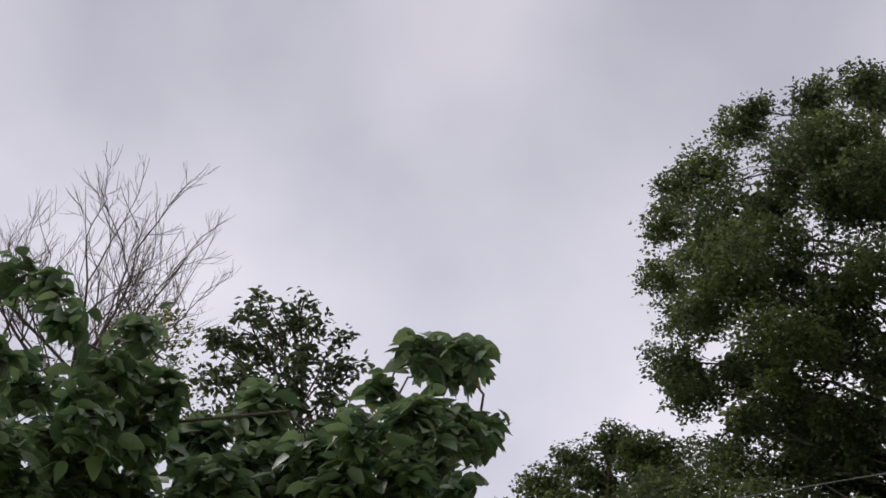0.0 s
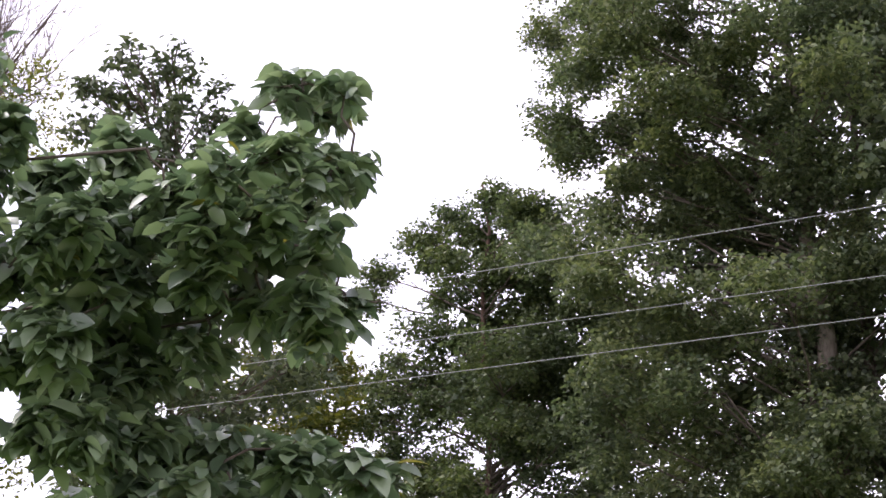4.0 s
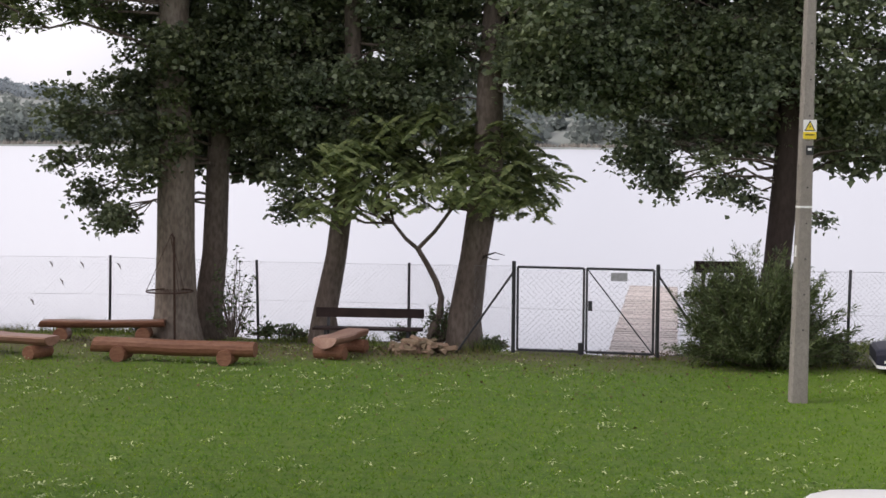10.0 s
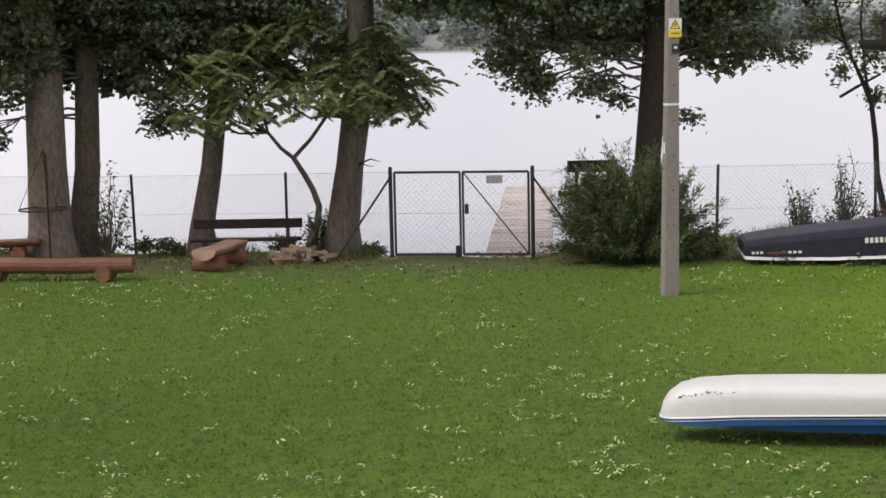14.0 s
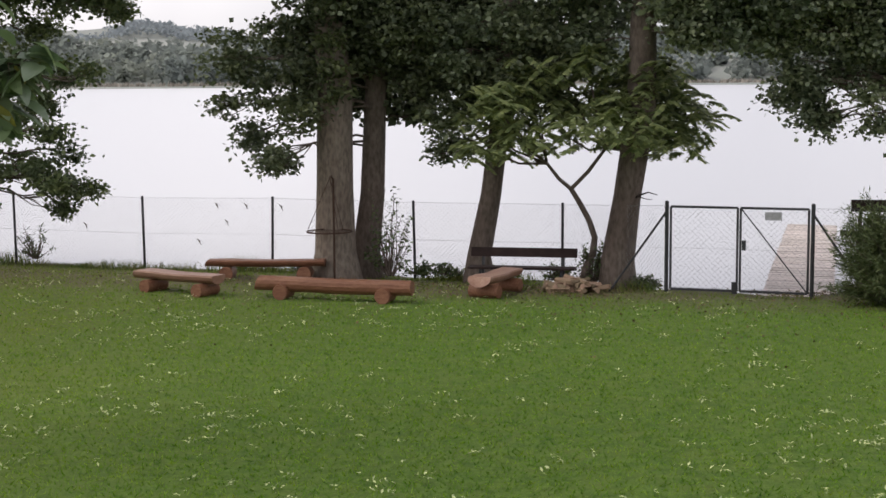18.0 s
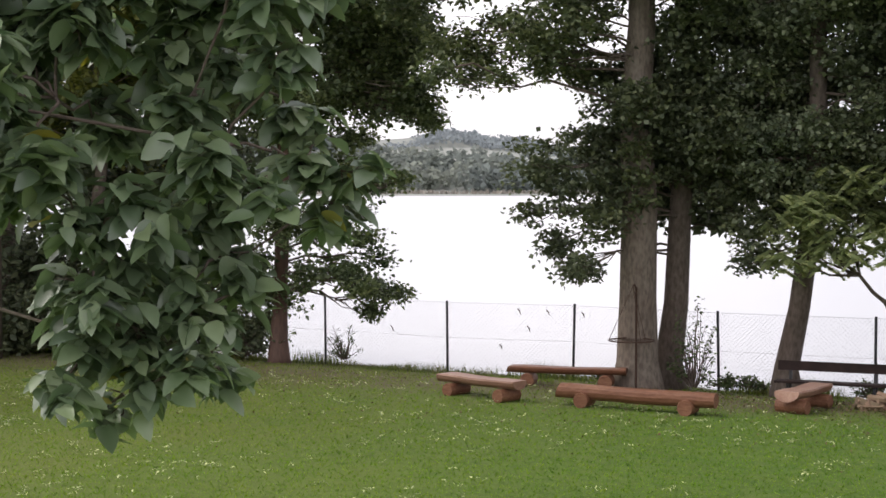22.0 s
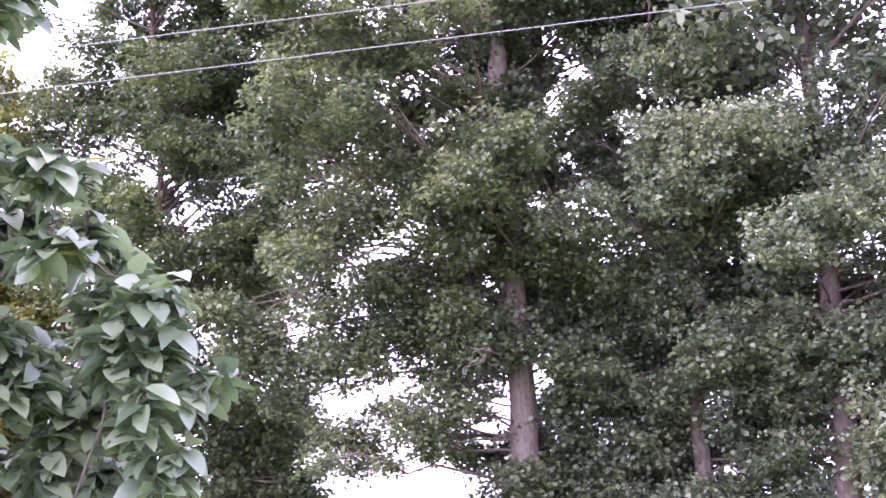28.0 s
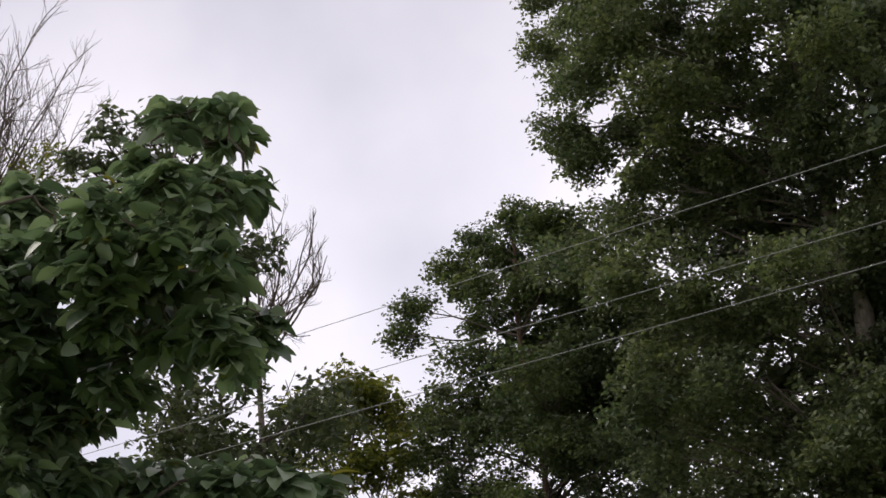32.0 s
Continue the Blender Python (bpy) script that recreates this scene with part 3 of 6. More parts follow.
wn2 = WATER.node_tree
w_bump_noise = wn2.nodes.new("ShaderNodeTexNoise")
w_bump_noise.inputs["Scale"].default_value, w_bump_noise.inputs["Detail"].default_value = 2.2, 3
w_map = wn2.nodes.new("ShaderNodeMapping")
w_map.inputs["Scale"].default_value = (0.35, 1, 1)
wn2.links.new(wn2.nodes.new("ShaderNodeTexCoord").outputs["Object"], w_map.inputs["Vector"])
wn2.links.new(w_map.outputs[0], w_bump_noise.inputs["Vector"])
w_bump = wn2.nodes.new("ShaderNodeBump")
w_bump.inputs["Strength"].default_value, w_bump.inputs["Distance"].default_value = 0.12, 0.05
wn2.links.new(w_bump_noise.outputs["Fac"], w_bump.inputs["Height"])
wn2.links.new(w_bump.outputs[0], wn2.nodes["Principled BSDF"].inputs["Normal"])
g = Geo()
ring = [(1040 * FAR * math.sin(radians(a)), 1040 * FAR * math.cos(radians(a)), WATER_Z) for a in range(-88, 89, 4)]
g.v = [(0, 12.0, WATER_Z)] + ring
g.f = [(0, k + 1, k) for k in range(1, len(ring))]
tagged(part("water", g, WATER), "pale calm lake reflecting the overcast sky", "lake", kind="structure")

# far shore: reeds, woods
rng = np.random.default_rng(11)
n, tufts = 2300, 24
a, r = np.radians(rng.uniform(-62, 30, n)), rng.uniform(1050, 1240, n) * FAR
r = np.where((np.abs(np.degrees(a) - 15.3) < 3.2) & (rng.uniform(0, 1, n) < 0.85), 1050 * FAR + (r - 1050 * FAR) * 0.35, r)
wide = rng.uniform(2.4, 4.6, n)[:, None]
tall = (7.0 + 2.2 * np.sin(a * 63) + 1.8 * np.sin(a * 161 + 1) + rng.uniform(-1.5, 3, n))[:, None]
foot = np.stack([r * np.sin(a), r * np.cos(a), np.array([ground_z(p * math.sin(q), p * math.cos(q)) for p, q in zip(r, a)])], 1)
up = rng.uniform(0, 1, (n, tufts))
turn = rng.uniform(0, 2 * math.pi, (n, tufts))
reach = wide * np.sqrt(np.maximum(1 - (up * 1.25 - 0.3) ** 2, 0.05)) * rng.uniform(0.7, 1.1, (n, tufts))
c = foot[:, None] + np.stack([np.cos(turn) * reach, np.sin(turn) * reach, up * tall * rng.uniform(0.92, 1.06, (n, tufts))], 2)
tagged(part("far_woods", leaf_mesh("far_woods", c.reshape(-1, 3), 3.3, rng, droop=-0.1, narrow=0.95, flat=0.5), HAZED_WOOD), "hazy grey-green woods along the far shore", "woods", kind="stuff")
n = 26000
a = np.radians(rng.uniform(-50, 22, n))
r = (1600 + rng.uniform(-90, 90, n)) * FAR
c = np.stack([r * np.sin(a), r * np.cos(a), np.array([ground_z(p * math.sin(q), p * math.cos(q)) for p, q in zip(r, a)])], 1)
cover = np.sin(a * 31 + 0.5) + 0.5 * np.sin(a * 83)
c[:, 2] += rng.uniform(-1, 1, n) + rng.uniform(0, 5.5, n) * np.clip(cover + 0.3, 0, 1)
tagged(part("far_hill_woods", leaf_mesh("far_hill_woods", c[cover > -0.3], 3.6, rng, droop=-0.2, narrow=0.95), HAZED_RIDGE), "pale hazy ridge woods on the far hills", "woods", kind="stuff")
n = 9000
a, r = np.radians(rng.uniform(-75, 45, n)), rng.uniform(1034, 1044, n) * FAR
c = np.stack([r * np.sin(a), r * np.cos(a), np.full(n, WATER_Z)], 1)
tagged(part("reed_belt", leaf_mesh("reed_belt", c, 2.7, rng, droop=-4, narrow=0.35), REED), "pale straw-coloured reed belt at the far waterline", "reeds", kind="stuff")

# houses on the far hillside
def far_house(a, r, w, d_, h, turn, wall, roof):
    r, w, d_, h = r * FAR, w * FAR, d_ * FAR, h * FAR
    x, y = r * math.sin(radians(a)), r * math.cos(radians(a))
    house = thing("far_house", "distant pale house among trees on the far hillside", "house", pose(x, y, ground_z(x, y) - 1, 0, 0, turn), "houses on the far hill")
    part("wall", Geo().box((0, 0, h / 2), (w, d_, h)), wall, house)
    g = Geo()
    g.v = [(-w / 2 - 0.5, -d_ / 2 - 0.5, h), (w / 2 + 0.5, -d_ / 2 - 0.5, h), (w / 2 + 0.5, d_ / 2 + 0.5, h), (-w / 2 - 0.5, d_ / 2 + 0.5, h), (-w / 2 - 0.5, 0, h + d_ * 0.45), (w / 2 + 0.5, 0, h + d_ * 0.45)]
    g.f = [(0, 1, 5, 4), (2, 3, 4, 5), (0, 4, 3), (1, 2, 5), (3, 2, 1, 0)]
    part("roof", g, roof, house)
    for k in range(3):
        part("window", Geo().box((-w / 3 + k * w / 3, -d_ / 2 - 0.05, h * 0.55), (1.4, 0.1, 1.5)), GLASS_DARK, house)


for k, (a, r, w, d_, h, turn) in enumerate(((12.6, 1330, 14, 9, 7, 10), (13.2, 1290, 11, 9, 6, -20), (13.7, 1370, 16, 10, 8, 15), (14.1, 1300, 12, 9, 7, 40), (14.6, 1390, 10, 9, 7, 5), (14.9, 1260, 15, 10, 8, -15), (15.5, 1350, 12, 9, 6, 20), (16.2, 1290, 14, 10, 7, 0), (16.9, 1360, 11, 9, 7, 30), (17.6, 1310, 12, 9, 7, -10))):
    far_house(a, r, w, d_, h, turn - a, WALL_FAR, ROOF_FAR if k % 2 else ROOF_SLATE)

# ---- trees by the shore ----
rng = np.random.default_rng(2)
T1_LOW = [(-12.64, 26.05, 8.66, 0.79), (-11.44, 25.79, 7.74, 0.77), (-11.07, 26.26, 6.47, 0.77), (-10.81, 26.71, 6.21, 0.50), (-10.31, 27.37, 6.75, 0.85), (-9.02, 25.35, 6.43, 0.57), (-8.86, 26.45, 6.19, 0.43), (-8.55, 26.59, 6.85, 0.65), (-13.04, 25.38, 9.04, 0.67)]
T1_BOUGH = [(-10.71, 24.80, 5.87, 0.29), (-11.27, 27.53, 5.94, 0.32), (-9.70, 25.64, 5.76, 0.28), (-9.04, 25.68, 5.94, 0.37), (-8.92, 27.30, 6.03, 0.39), (-12.11, 26.44, 7.31, 0.62), (-10.28, 26.12, 7.90, 0.87), (-9.21, 26.97, 7.80, 0.89), (-7.77, 24.88, 7.63, 0.71), (-12.50, 26.78, 8.06, 0.80), (-7.79, 25.85, 6.11, 0.47), (-7.36, 26.50, 3.50, 0.20), (-7.40, 26.50, 3.95, 0.28), (-7.50, 26.50, 4.50, 0.30)]
T1_HEAD = [(-8.47, 25.75, 22.50, 0.64), (-8.15, 26.66, 22.76, 0.65), (-7.82, 27.09, 22.51, 0.66), (-11.91, 25.93, 22.16, 0.47), (-11.84, 26.61, 21.80, 0.48), (-9.72, 26.08, 12.14, 0.42), (-9.69, 26.79, 11.70, 0.39), (-11.09, 26.76, 16.74, 0.44), (-10.05, 25.95, 16.50, 0.35), (-7.52, 27.26, 25.72, 0.62), (-6.75, 26.92, 25.41, 0.61), (-6.42, 26.97, 24.57, 0.74), (-7.21, 27.24, 23.79, 0.94), (-6.67, 26.46, 21.89, 0.89), (-5.98, 27.12, 24.81, 1.08), (-6.13, 27.36, 23.44, 1.06), (-6.68, 25.80, 20.10, 0.85)]
T1_WAIST = [(-11.00, 27.10, 19.69, 0.84), (-9.59, 26.19, 19.13, 0.81), (-8.83, 26.36, 18.70, 0.80), (-7.88, 25.69, 18.37, 0.77), (-10.35, 26.80, 18.26, 0.81), (-9.10, 25.98, 17.31, 0.78), (-8.68, 27.14, 17.68, 0.80), (-10.94, 25.95, 17.53, 0.67), (-11.89, 26.52, 17.48, 0.69), (-10.26, 26.20, 16.68, 0.66), (-9.24, 26.63, 16.47, 0.72), (-11.00, 25.79, 18.82, 0.56), (-10.14, 25.89, 15.62, 0.52), (-9.82, 26.79, 15.65, 0.47), (-11.19, 26.80, 14.85, 0.48), (-11.78, 26.51, 14.47, 0.48), (-11.00, 27.07, 12.13, 0.53), (-10.24, 25.85, 15.71, 0.39), (-9.70, 26.62, 15.57, 0.45)]
T1_RIM = [(-12.26, 25.14, 19.17, 0.62), (-13.12, 26.73, 22.30, 0.65), (-12.60, 26.05, 23.35, 0.65), (-12.22, 26.01, 24.17, 0.62), (-10.79, 26.74, 25.89, 0.68), (-10.23, 26.37, 25.93, 0.42), (-8.75, 26.38, 25.62, 0.66), (-7.08, 24.91, 24.36, 0.58), (-11.23, 25.54, 24.15, 0.74), (-11.30, 24.97, 19.91, 0.74), (-11.81, 25.19, 18.24, 0.73), (-10.71, 25.23, 21.89, 0.89), (-9.53, 26.52, 24.37, 0.95), (-7.71, 25.05, 23.02, 1.01), (-9.69, 25.39, 20.73, 1.00)]
tree("ash_tree", "tall ash tree with a pale trunk on the lake bank", (-7.55, 26.9, -0.05), 25.8, 0.36, T1_LOW + T1_BOUGH + T1_HEAD + T1_WAIST + T1_RIM + fill(rng, (-8.6, 26.6, 16.0), (4.7, 3.6, 9.6), 120, 0.78) + fill(rng, (-10.8, 26.4, 10.0), (2.9, 2.2, 3.2), 22, 0.72) + fill(rng, (-7.6, 26.2, 9.0), (1.8, 1.2, 3.5), 16, 0.7) + fill(np.random.default_rng(306), (-10.0, 26.8, 14.4), (1.5, 1.2, 1.4), 6, 0.68), 31, BARK_PALE, LEAF_ASH, 0.205, 100, 13, 0.13, lean=(0.0, 0.2), narrow=0.52, fine=T1_RIM + T1_HEAD, small=(0.125, 1.9, 0.6), clear_trunk=True)
T2_LOW = [(-7.67, 28.19, 5.19, 0.79), (-6.93, 28.90, 5.21, 0.80), (-7.00, 29.13, 3.86, 0.69), (-7.35, 28.62, 3.19, 0.48), (-5.96, 27.63, 4.71, 0.76), (-6.12, 28.29, 3.64, 0.61), (-6.36, 28.61, 3.02, 0.39), (-6.33, 27.30, 4.49, 0.65), (-7.44, 28.56, 4.20, 0.62)]
T2_WEST = [(-9.09, 25.91, 4.17, 0.65), (-8.68, 26.27, 3.65, 0.66), (-8.55, 27.62, 4.41, 0.75), (-9.20, 27.10, 2.67, 0.47), (-8.37, 25.93, 2.25, 0.36), (-9.69, 26.74, 3.22, 0.31), (-7.96, 26.85, 5.13, 0.73), (-7.98, 26.08, 3.08, 0.53), (-8.99, 27.46, 2.22, 0.35), (-7.27, 25.97, 5.28, 0.58), (-7.92, 26.64, 3.75, 0.59), (-8.3, 26.9, 4.5, 0.6), (-8.1, 27.0, 3.3, 0.4)]
tree("poplar_tree", "tall dark-stemmed tree close behind the pale ash", (-7.15, 27.7, -0.12), 24.0, 0.25, T2_LOW + T2_WEST + fill(rng, (-6.3, 28.4, 13.5), (3.4, 3.0, 9.5), 90, 0.78) + fill(rng, (-6.4, 28.2, 6.2), (2.4, 1.8, 3.0), 28, 0.75) + fill(rng, (-6.3, 27.9, 4.6), (2.3, 1.4, 1.5), 26, 0.6), 32, BARK_DARK, LEAF_DARK, 0.19, 95, 12, 0.13, lean=(0.45, 0.3), narrow=0.65, small=(0.11, 2.1, 0.85), small_below=18.0)
LIME_GAPS = [(-3.78, 5.08, 0.02), (-1.75, 4.3, 0.5), (-1.2, 4.0, 0.35)]
T3_LOW = [(-5.46, 27.28, 3.00, 0.54), (-5.35, 27.82, 2.44, 0.38), (-5.78, 28.01, 2.27, 0.20), (-4.93, 28.01, 5.15, 0.88), (-4.22, 27.66, 4.17, 0.75), (-3.80, 27.73, 4.80, 0.65), (-3.06, 26.88, 5.17, 0.73), (-4.86, 27.59, 3.64, 0.65), (-5.34, 26.70, 4.16, 0.63), (-4.31, 27.55, 3.21, 0.54)]
tree("lime_tree", "tall lime tree with a leaning grey-brown trunk by the fence", (-4.83, 27.3, -0.12), 24.5, 0.21, opened(T3_LOW + fill(rng, (-3.9, 27.4, 14.0), (3.4, 3.2, 9.5), 100, 0.8) + fill(rng, (-4.3, 27.4, 6.6), (2.6, 2.0, 3.0), 34, 0.7)[:27] + fill(rng, (-4.4, 27.5, 4.7), (1.9, 1.4, 1.3), 20, 0.55)[:16] + fill(np.random.default_rng(303), (-4.1, 27.5, 10.2), (1.5, 1.2, 2.3), 16, 0.72), LIME_GAPS), 33, BARK_DARK, LEAF_LIME, 0.19, 95, 12, 0.13, lean=(0.9, 0.2), narrow=0.7, flare=1.45, small=(0.108, 2.2, 0.85), small_below=15.0)
T4_LOW = [(-2.64, 26.89, 4.35, 0.52), (-3.13, 27.46, 5.10, 0.64), (-1.11, 26.54, 5.13, 0.61), (-0.58, 25.65, 4.50, 0.54), (-0.12, 26.87, 4.93, 0.72), (-1.97, 26.09, 5.22, 0.60), (-1.55, 27.38, 4.77, 0.42)]
gate_tree = tree("lime_tree", "tall lime tree with a leaning trunk beside the gate", (-2.15, 26.7, -0.05), 24.0, 0.28, opened(T4_LOW + fill(rng, (-0.8, 26.8, 13.5), (3.8, 3.4, 9.3), 100, 0.8) + fill(rng, (-0.6, 26.9, 6.9), (3.4, 2.2, 3.0), 42, 0.78) + fill(rng, (-0.5, 26.9, 5.3), (2.6, 1.6, 0.9), 20, 0.54)[:16] + fill(np.random.default_rng(304), (-1.1, 27.0, 13.5), (1.3, 1.0, 1.3), 8, 0.75), LIME_GAPS), 34, BARK_DARK, LEAF_LIME, 0.19, 95, 12, 0.13, lean=(0.68, 0.1), narrow=0.7, flare=1.25, small=(0.108, 2.2, 0.85), small_below=11.5, clear_trunk=True)
T5_LOW = [(0.86, 26.73, 5.01, 0.82), (1.83, 26.71, 5.00, 0.82), (2.91, 27.98, 5.05, 0.87), (0.38, 26.74, 4.33, 0.46), (1.08, 26.64, 3.63, 0.41), (1.28, 26.64, 3.03, 0.29), (1.77, 26.95, 3.72, 0.42), (2.14, 26.02, 3.43, 0.26), (2.81, 27.11, 3.62, 0.42), (2.96, 28.01, 3.84, 0.65), (2.46, 27.15, 2.93, 0.37), (2.92, 27.59, 2.70, 0.27), (4.36, 28.07, 3.61, 0.60), (4.91, 27.82, 3.34, 0.41), (5.55, 27.59, 3.59, 0.45), (6.17, 27.75, 3.42, 0.24), (4.32, 27.77, 2.27, 0.15), (3.20, 26.41, 4.82, 0.92), (4.49, 26.96, 4.62, 0.84), (5.1, 26.62, 4.3, 0.5)]
T5_HANG = [(1.2, 26.8, 3.3, 0.5), (1.0, 26.8, 3.75, 0.55), (1.5, 26.8, 2.9, 0.34), (0.75, 26.8, 3.4, 0.34), (4.6, 27.0, 3.75, 0.5), (5.2, 27.0, 3.6, 0.36), (4.7, 27.0, 4.2, 0.5)]
tree("lime_tree", "large dark lime tree behind the juniper bush", (3.27, 27.0, -0.1), 23.0, 0.275, T5_LOW + T5_HANG + fill(rng, (3.4, 27.2, 13.4), (4.6, 3.6, 8.8), 100, 0.8) + fill(rng, (3.4, 27.1, 6.9), (4.2, 2.4, 2.8), 46, 0.78) + fill(rng, (3.0, 27.0, 4.9), (3.6, 1.8, 1.2), 42, 0.58), 35, BARK_SHADED, LEAF_LIME, 0.19, 95, 12, 0.13, lean=(0.5, 0.0), narrow=0.7, small=(0.105, 2.2, 0.85), small_below=8.5)
T0_LOW = [(-14.12, 27.88, 6.76, 0.66), (-13.72, 28.69, 6.18, 0.61), (-12.76, 28.03, 5.49, 0.48), (-12.73, 28.81, 5.10, 0.22), (-14.95, 28.71, 2.01, 0.44), (-13.65, 27.47, 1.62, 0.38), (-13.42, 28.35, 1.43, 0.18), (-13.76, 28.21, 1.14, 0.18), (-18.73, 29.04, 5.81, 0.93), (-16.68, 27.43, 5.77, 0.74), (-16.33, 27.64, 2.07, 0.49), (-15.59, 28.53, 6.27, 0.88), (-16.03, 28.25, 5.03, 0.75), (-17.55, 28.93, 1.47, 0.52), (-18.17, 28.07, 3.06, 0.77), (-19.02, 27.71, 2.06, 0.78), (-18.36, 29.62, 4.08, 0.80), (-14.90, 27.83, 7.41, 0.86), (-13.55, 27.58, 7.29, 0.71), (-15.90, 27.93, 3.04, 0.49)]
T0_SIDE = [(-12.58, 28.08, 5.54, 0.53), (-12.27, 27.92, 5.13, 0.29), (-13.34, 28.35, 5.46, 0.60), (-14.25, 28.91, 5.63, 0.74), (-14.58, 27.78, 5.57, 0.85), (-15.69, 28.18, 5.86, 0.87), (-14.35, 28.54, 4.78, 0.61), (-14.93, 28.84, 4.08, 0.62), (-13.96, 29.00, 3.95, 0.49), (-12.88, 27.80, 3.88, 0.26), (-14.18, 28.35, 3.36, 0.49), (-15.23, 28.83, 3.00, 0.63), (-13.74, 27.67, 2.68, 0.42), (-13.67, 28.42, 2.23, 0.27), (-14.10, 27.84, 1.97, 0.48), (-13.88, 28.67, 1.56, 0.43), (-13.54, 28.91, 1.45, 0.25), (-13.87, 28.35, 1.11, 0.22), (-15.01, 27.61, 1.86, 0.48), (-15.53, 27.69, 2.80, 0.73), (-16.27, 28.18, 1.34, 0.63), (-16.79, 28.79, 0.54, 0.51)]
T0_ARM = [(-14.42, 27.98, 7.39, 0.61), (-14.24, 28.67, 6.95, 0.62), (-13.24, 28.25, 6.37, 0.51), (-12.69, 28.02, 5.87, 0.43), (-13.75, 28.73, 5.69, 0.49), (-12.47, 28.09, 5.39, 0.31), (-14.30, 28.20, 5.81, 0.61)]
T0_WEST = [(-18.34, 28.88, 15.36, 0.72), (-17.40, 28.39, 14.20, 0.70), (-18.70, 28.91, 14.27, 0.64), (-17.13, 28.43, 13.06, 0.69), (-16.11, 27.79, 14.64, 0.60), (-17.51, 28.30, 12.55, 0.69), (-19.13, 29.07, 13.24, 0.58), (-16.10, 28.52, 13.73, 0.61), (-16.38, 29.24, 12.59, 0.61), (-16.29, 27.50, 11.42, 0.58), (-18.02, 28.11, 11.78, 0.61), (-19.26, 28.88, 15.53, 0.42), (-19.41, 28.74, 14.35, 0.47), (-18.9, 28.8, 14.9, 0.5), (-18.6, 28.7, 13.6, 0.55), (-18.8, 28.8, 15.9, 0.42)]
T0_TOP = [(-15.38, 28.52, 19.12, 0.63), (-16.46, 28.73, 18.84, 0.59), (-17.69, 29.15, 18.65, 0.58), (-14.75, 28.77, 18.62, 0.69), (-15.70, 28.49, 17.54, 0.82), (-14.21, 28.52, 17.25, 0.81), (-17.10, 28.73, 17.32, 0.70), (-18.73, 28.05, 17.96, 0.56), (-19.67, 28.74, 17.68, 0.51), (-17.79, 28.63, 18.87, 0.64), (-17.05, 28.97, 19.49, 0.57), (-15.60, 28.36, 19.51, 0.48), (-14.37, 27.45, 18.43, 0.59)]
tree("alder_tree", "broad dark alder with low drooping boughs at the lake edge", (-16.1, 28.3, -0.1), 20.0, 0.185, T0_LOW + T0_WEST + T0_ARM + T0_SIDE + T0_TOP + fill(rng, (-15.35, 28.8, 12.0), (3.5, 3.3, 7.1), 128, 0.76) + fill(np.random.default_rng(305), (-14.6, 28.6, 13.9), (2.0, 1.2, 1.2), 11, 0.68), 36, BARK_RED, LEAF_ALDER, 0.18, 100, 12, 0.13, lean=(0.2, 0.1), narrow=0.6, fine=T0_TOP, small=(0.115, 1.9, 0.75))
T6_LOW = [(8.91, 27.86, 3.54, 0.56), (8.41, 27.34, 4.57, 0.66), (9.16, 27.34, 3.84, 0.88), (8.76, 26.66, 2.63, 0.43)]
boat_tree = tree("lime_tree", "stout tree with grey trunk behind the upturned boat", (8.1, 26.7, 0), 22.0, 0.245, T6_LOW + fill(rng, (10.0, 27.2, 13.0), (4.0, 3.6, 9.0), 60, 0.8), 37, BARK_DARK, LEAF_LIME, 0.19, 30, 11, 0.15, narrow=0.7)
tree("lime_tree", "grey-barked tree leaning over the boat", (9.5, 26.6, 0), 20.0, 0.22, fill(rng, (11.5, 27.2, 12.0), (4.0, 3.6, 7.0), 45, 0.9), 38, BARK_DARK, LEAF_LIME, 0.19, 24, 11, 0.15, lean=(1.5, 0), narrow=0.7)
T8 = [(6.88, 27.46, 3.98, 0.33), (7.32, 26.69, 3.26, 0.23), (6.62, 27.64, 3.78, 0.30), (7.15, 27.65, 3.57, 0.28), (8.24, 27.75, 3.55, 0.33), (8.28, 26.76, 2.63, 0.21), (6.82, 26.74, 3.07, 0.17), (7.71, 27.67, 2.61, 0.15), (7.72, 27.08, 3.97, 0.3), (7.15, 26.92, 4.58, 0.34), (6.26, 27.06, 4.29, 0.36), (8.32, 27.39, 4.47, 0.45)]
stub = Geo().tube([(0.2, -0.1, 1.5), (0.36, -0.18, 1.66), (0.55, -0.2, 1.73), (0.72, -0.2, 1.68)], (0.035, 0.022, 0.014, 0.005), 6)
stub.tube([(0.36, -0.18, 1.66), (0.5, -0.2, 1.61), (0.62, -0.2, 1.6)], (0.012, 0.009, 0.004), 5)
part("broken_twig", stub, BARK_SHADED, gate_tree)
part("twine", Geo().tube([(0.262 * math.cos(k * math.pi / 10), 0.262 * math.sin(k * math.pi / 10), 1.8 + 0.015 * math.sin(k)) for k in range(21)], [0.012] * 21, 5, caps=False), WHITE, boat_tree, "white twine tied round the trunk")


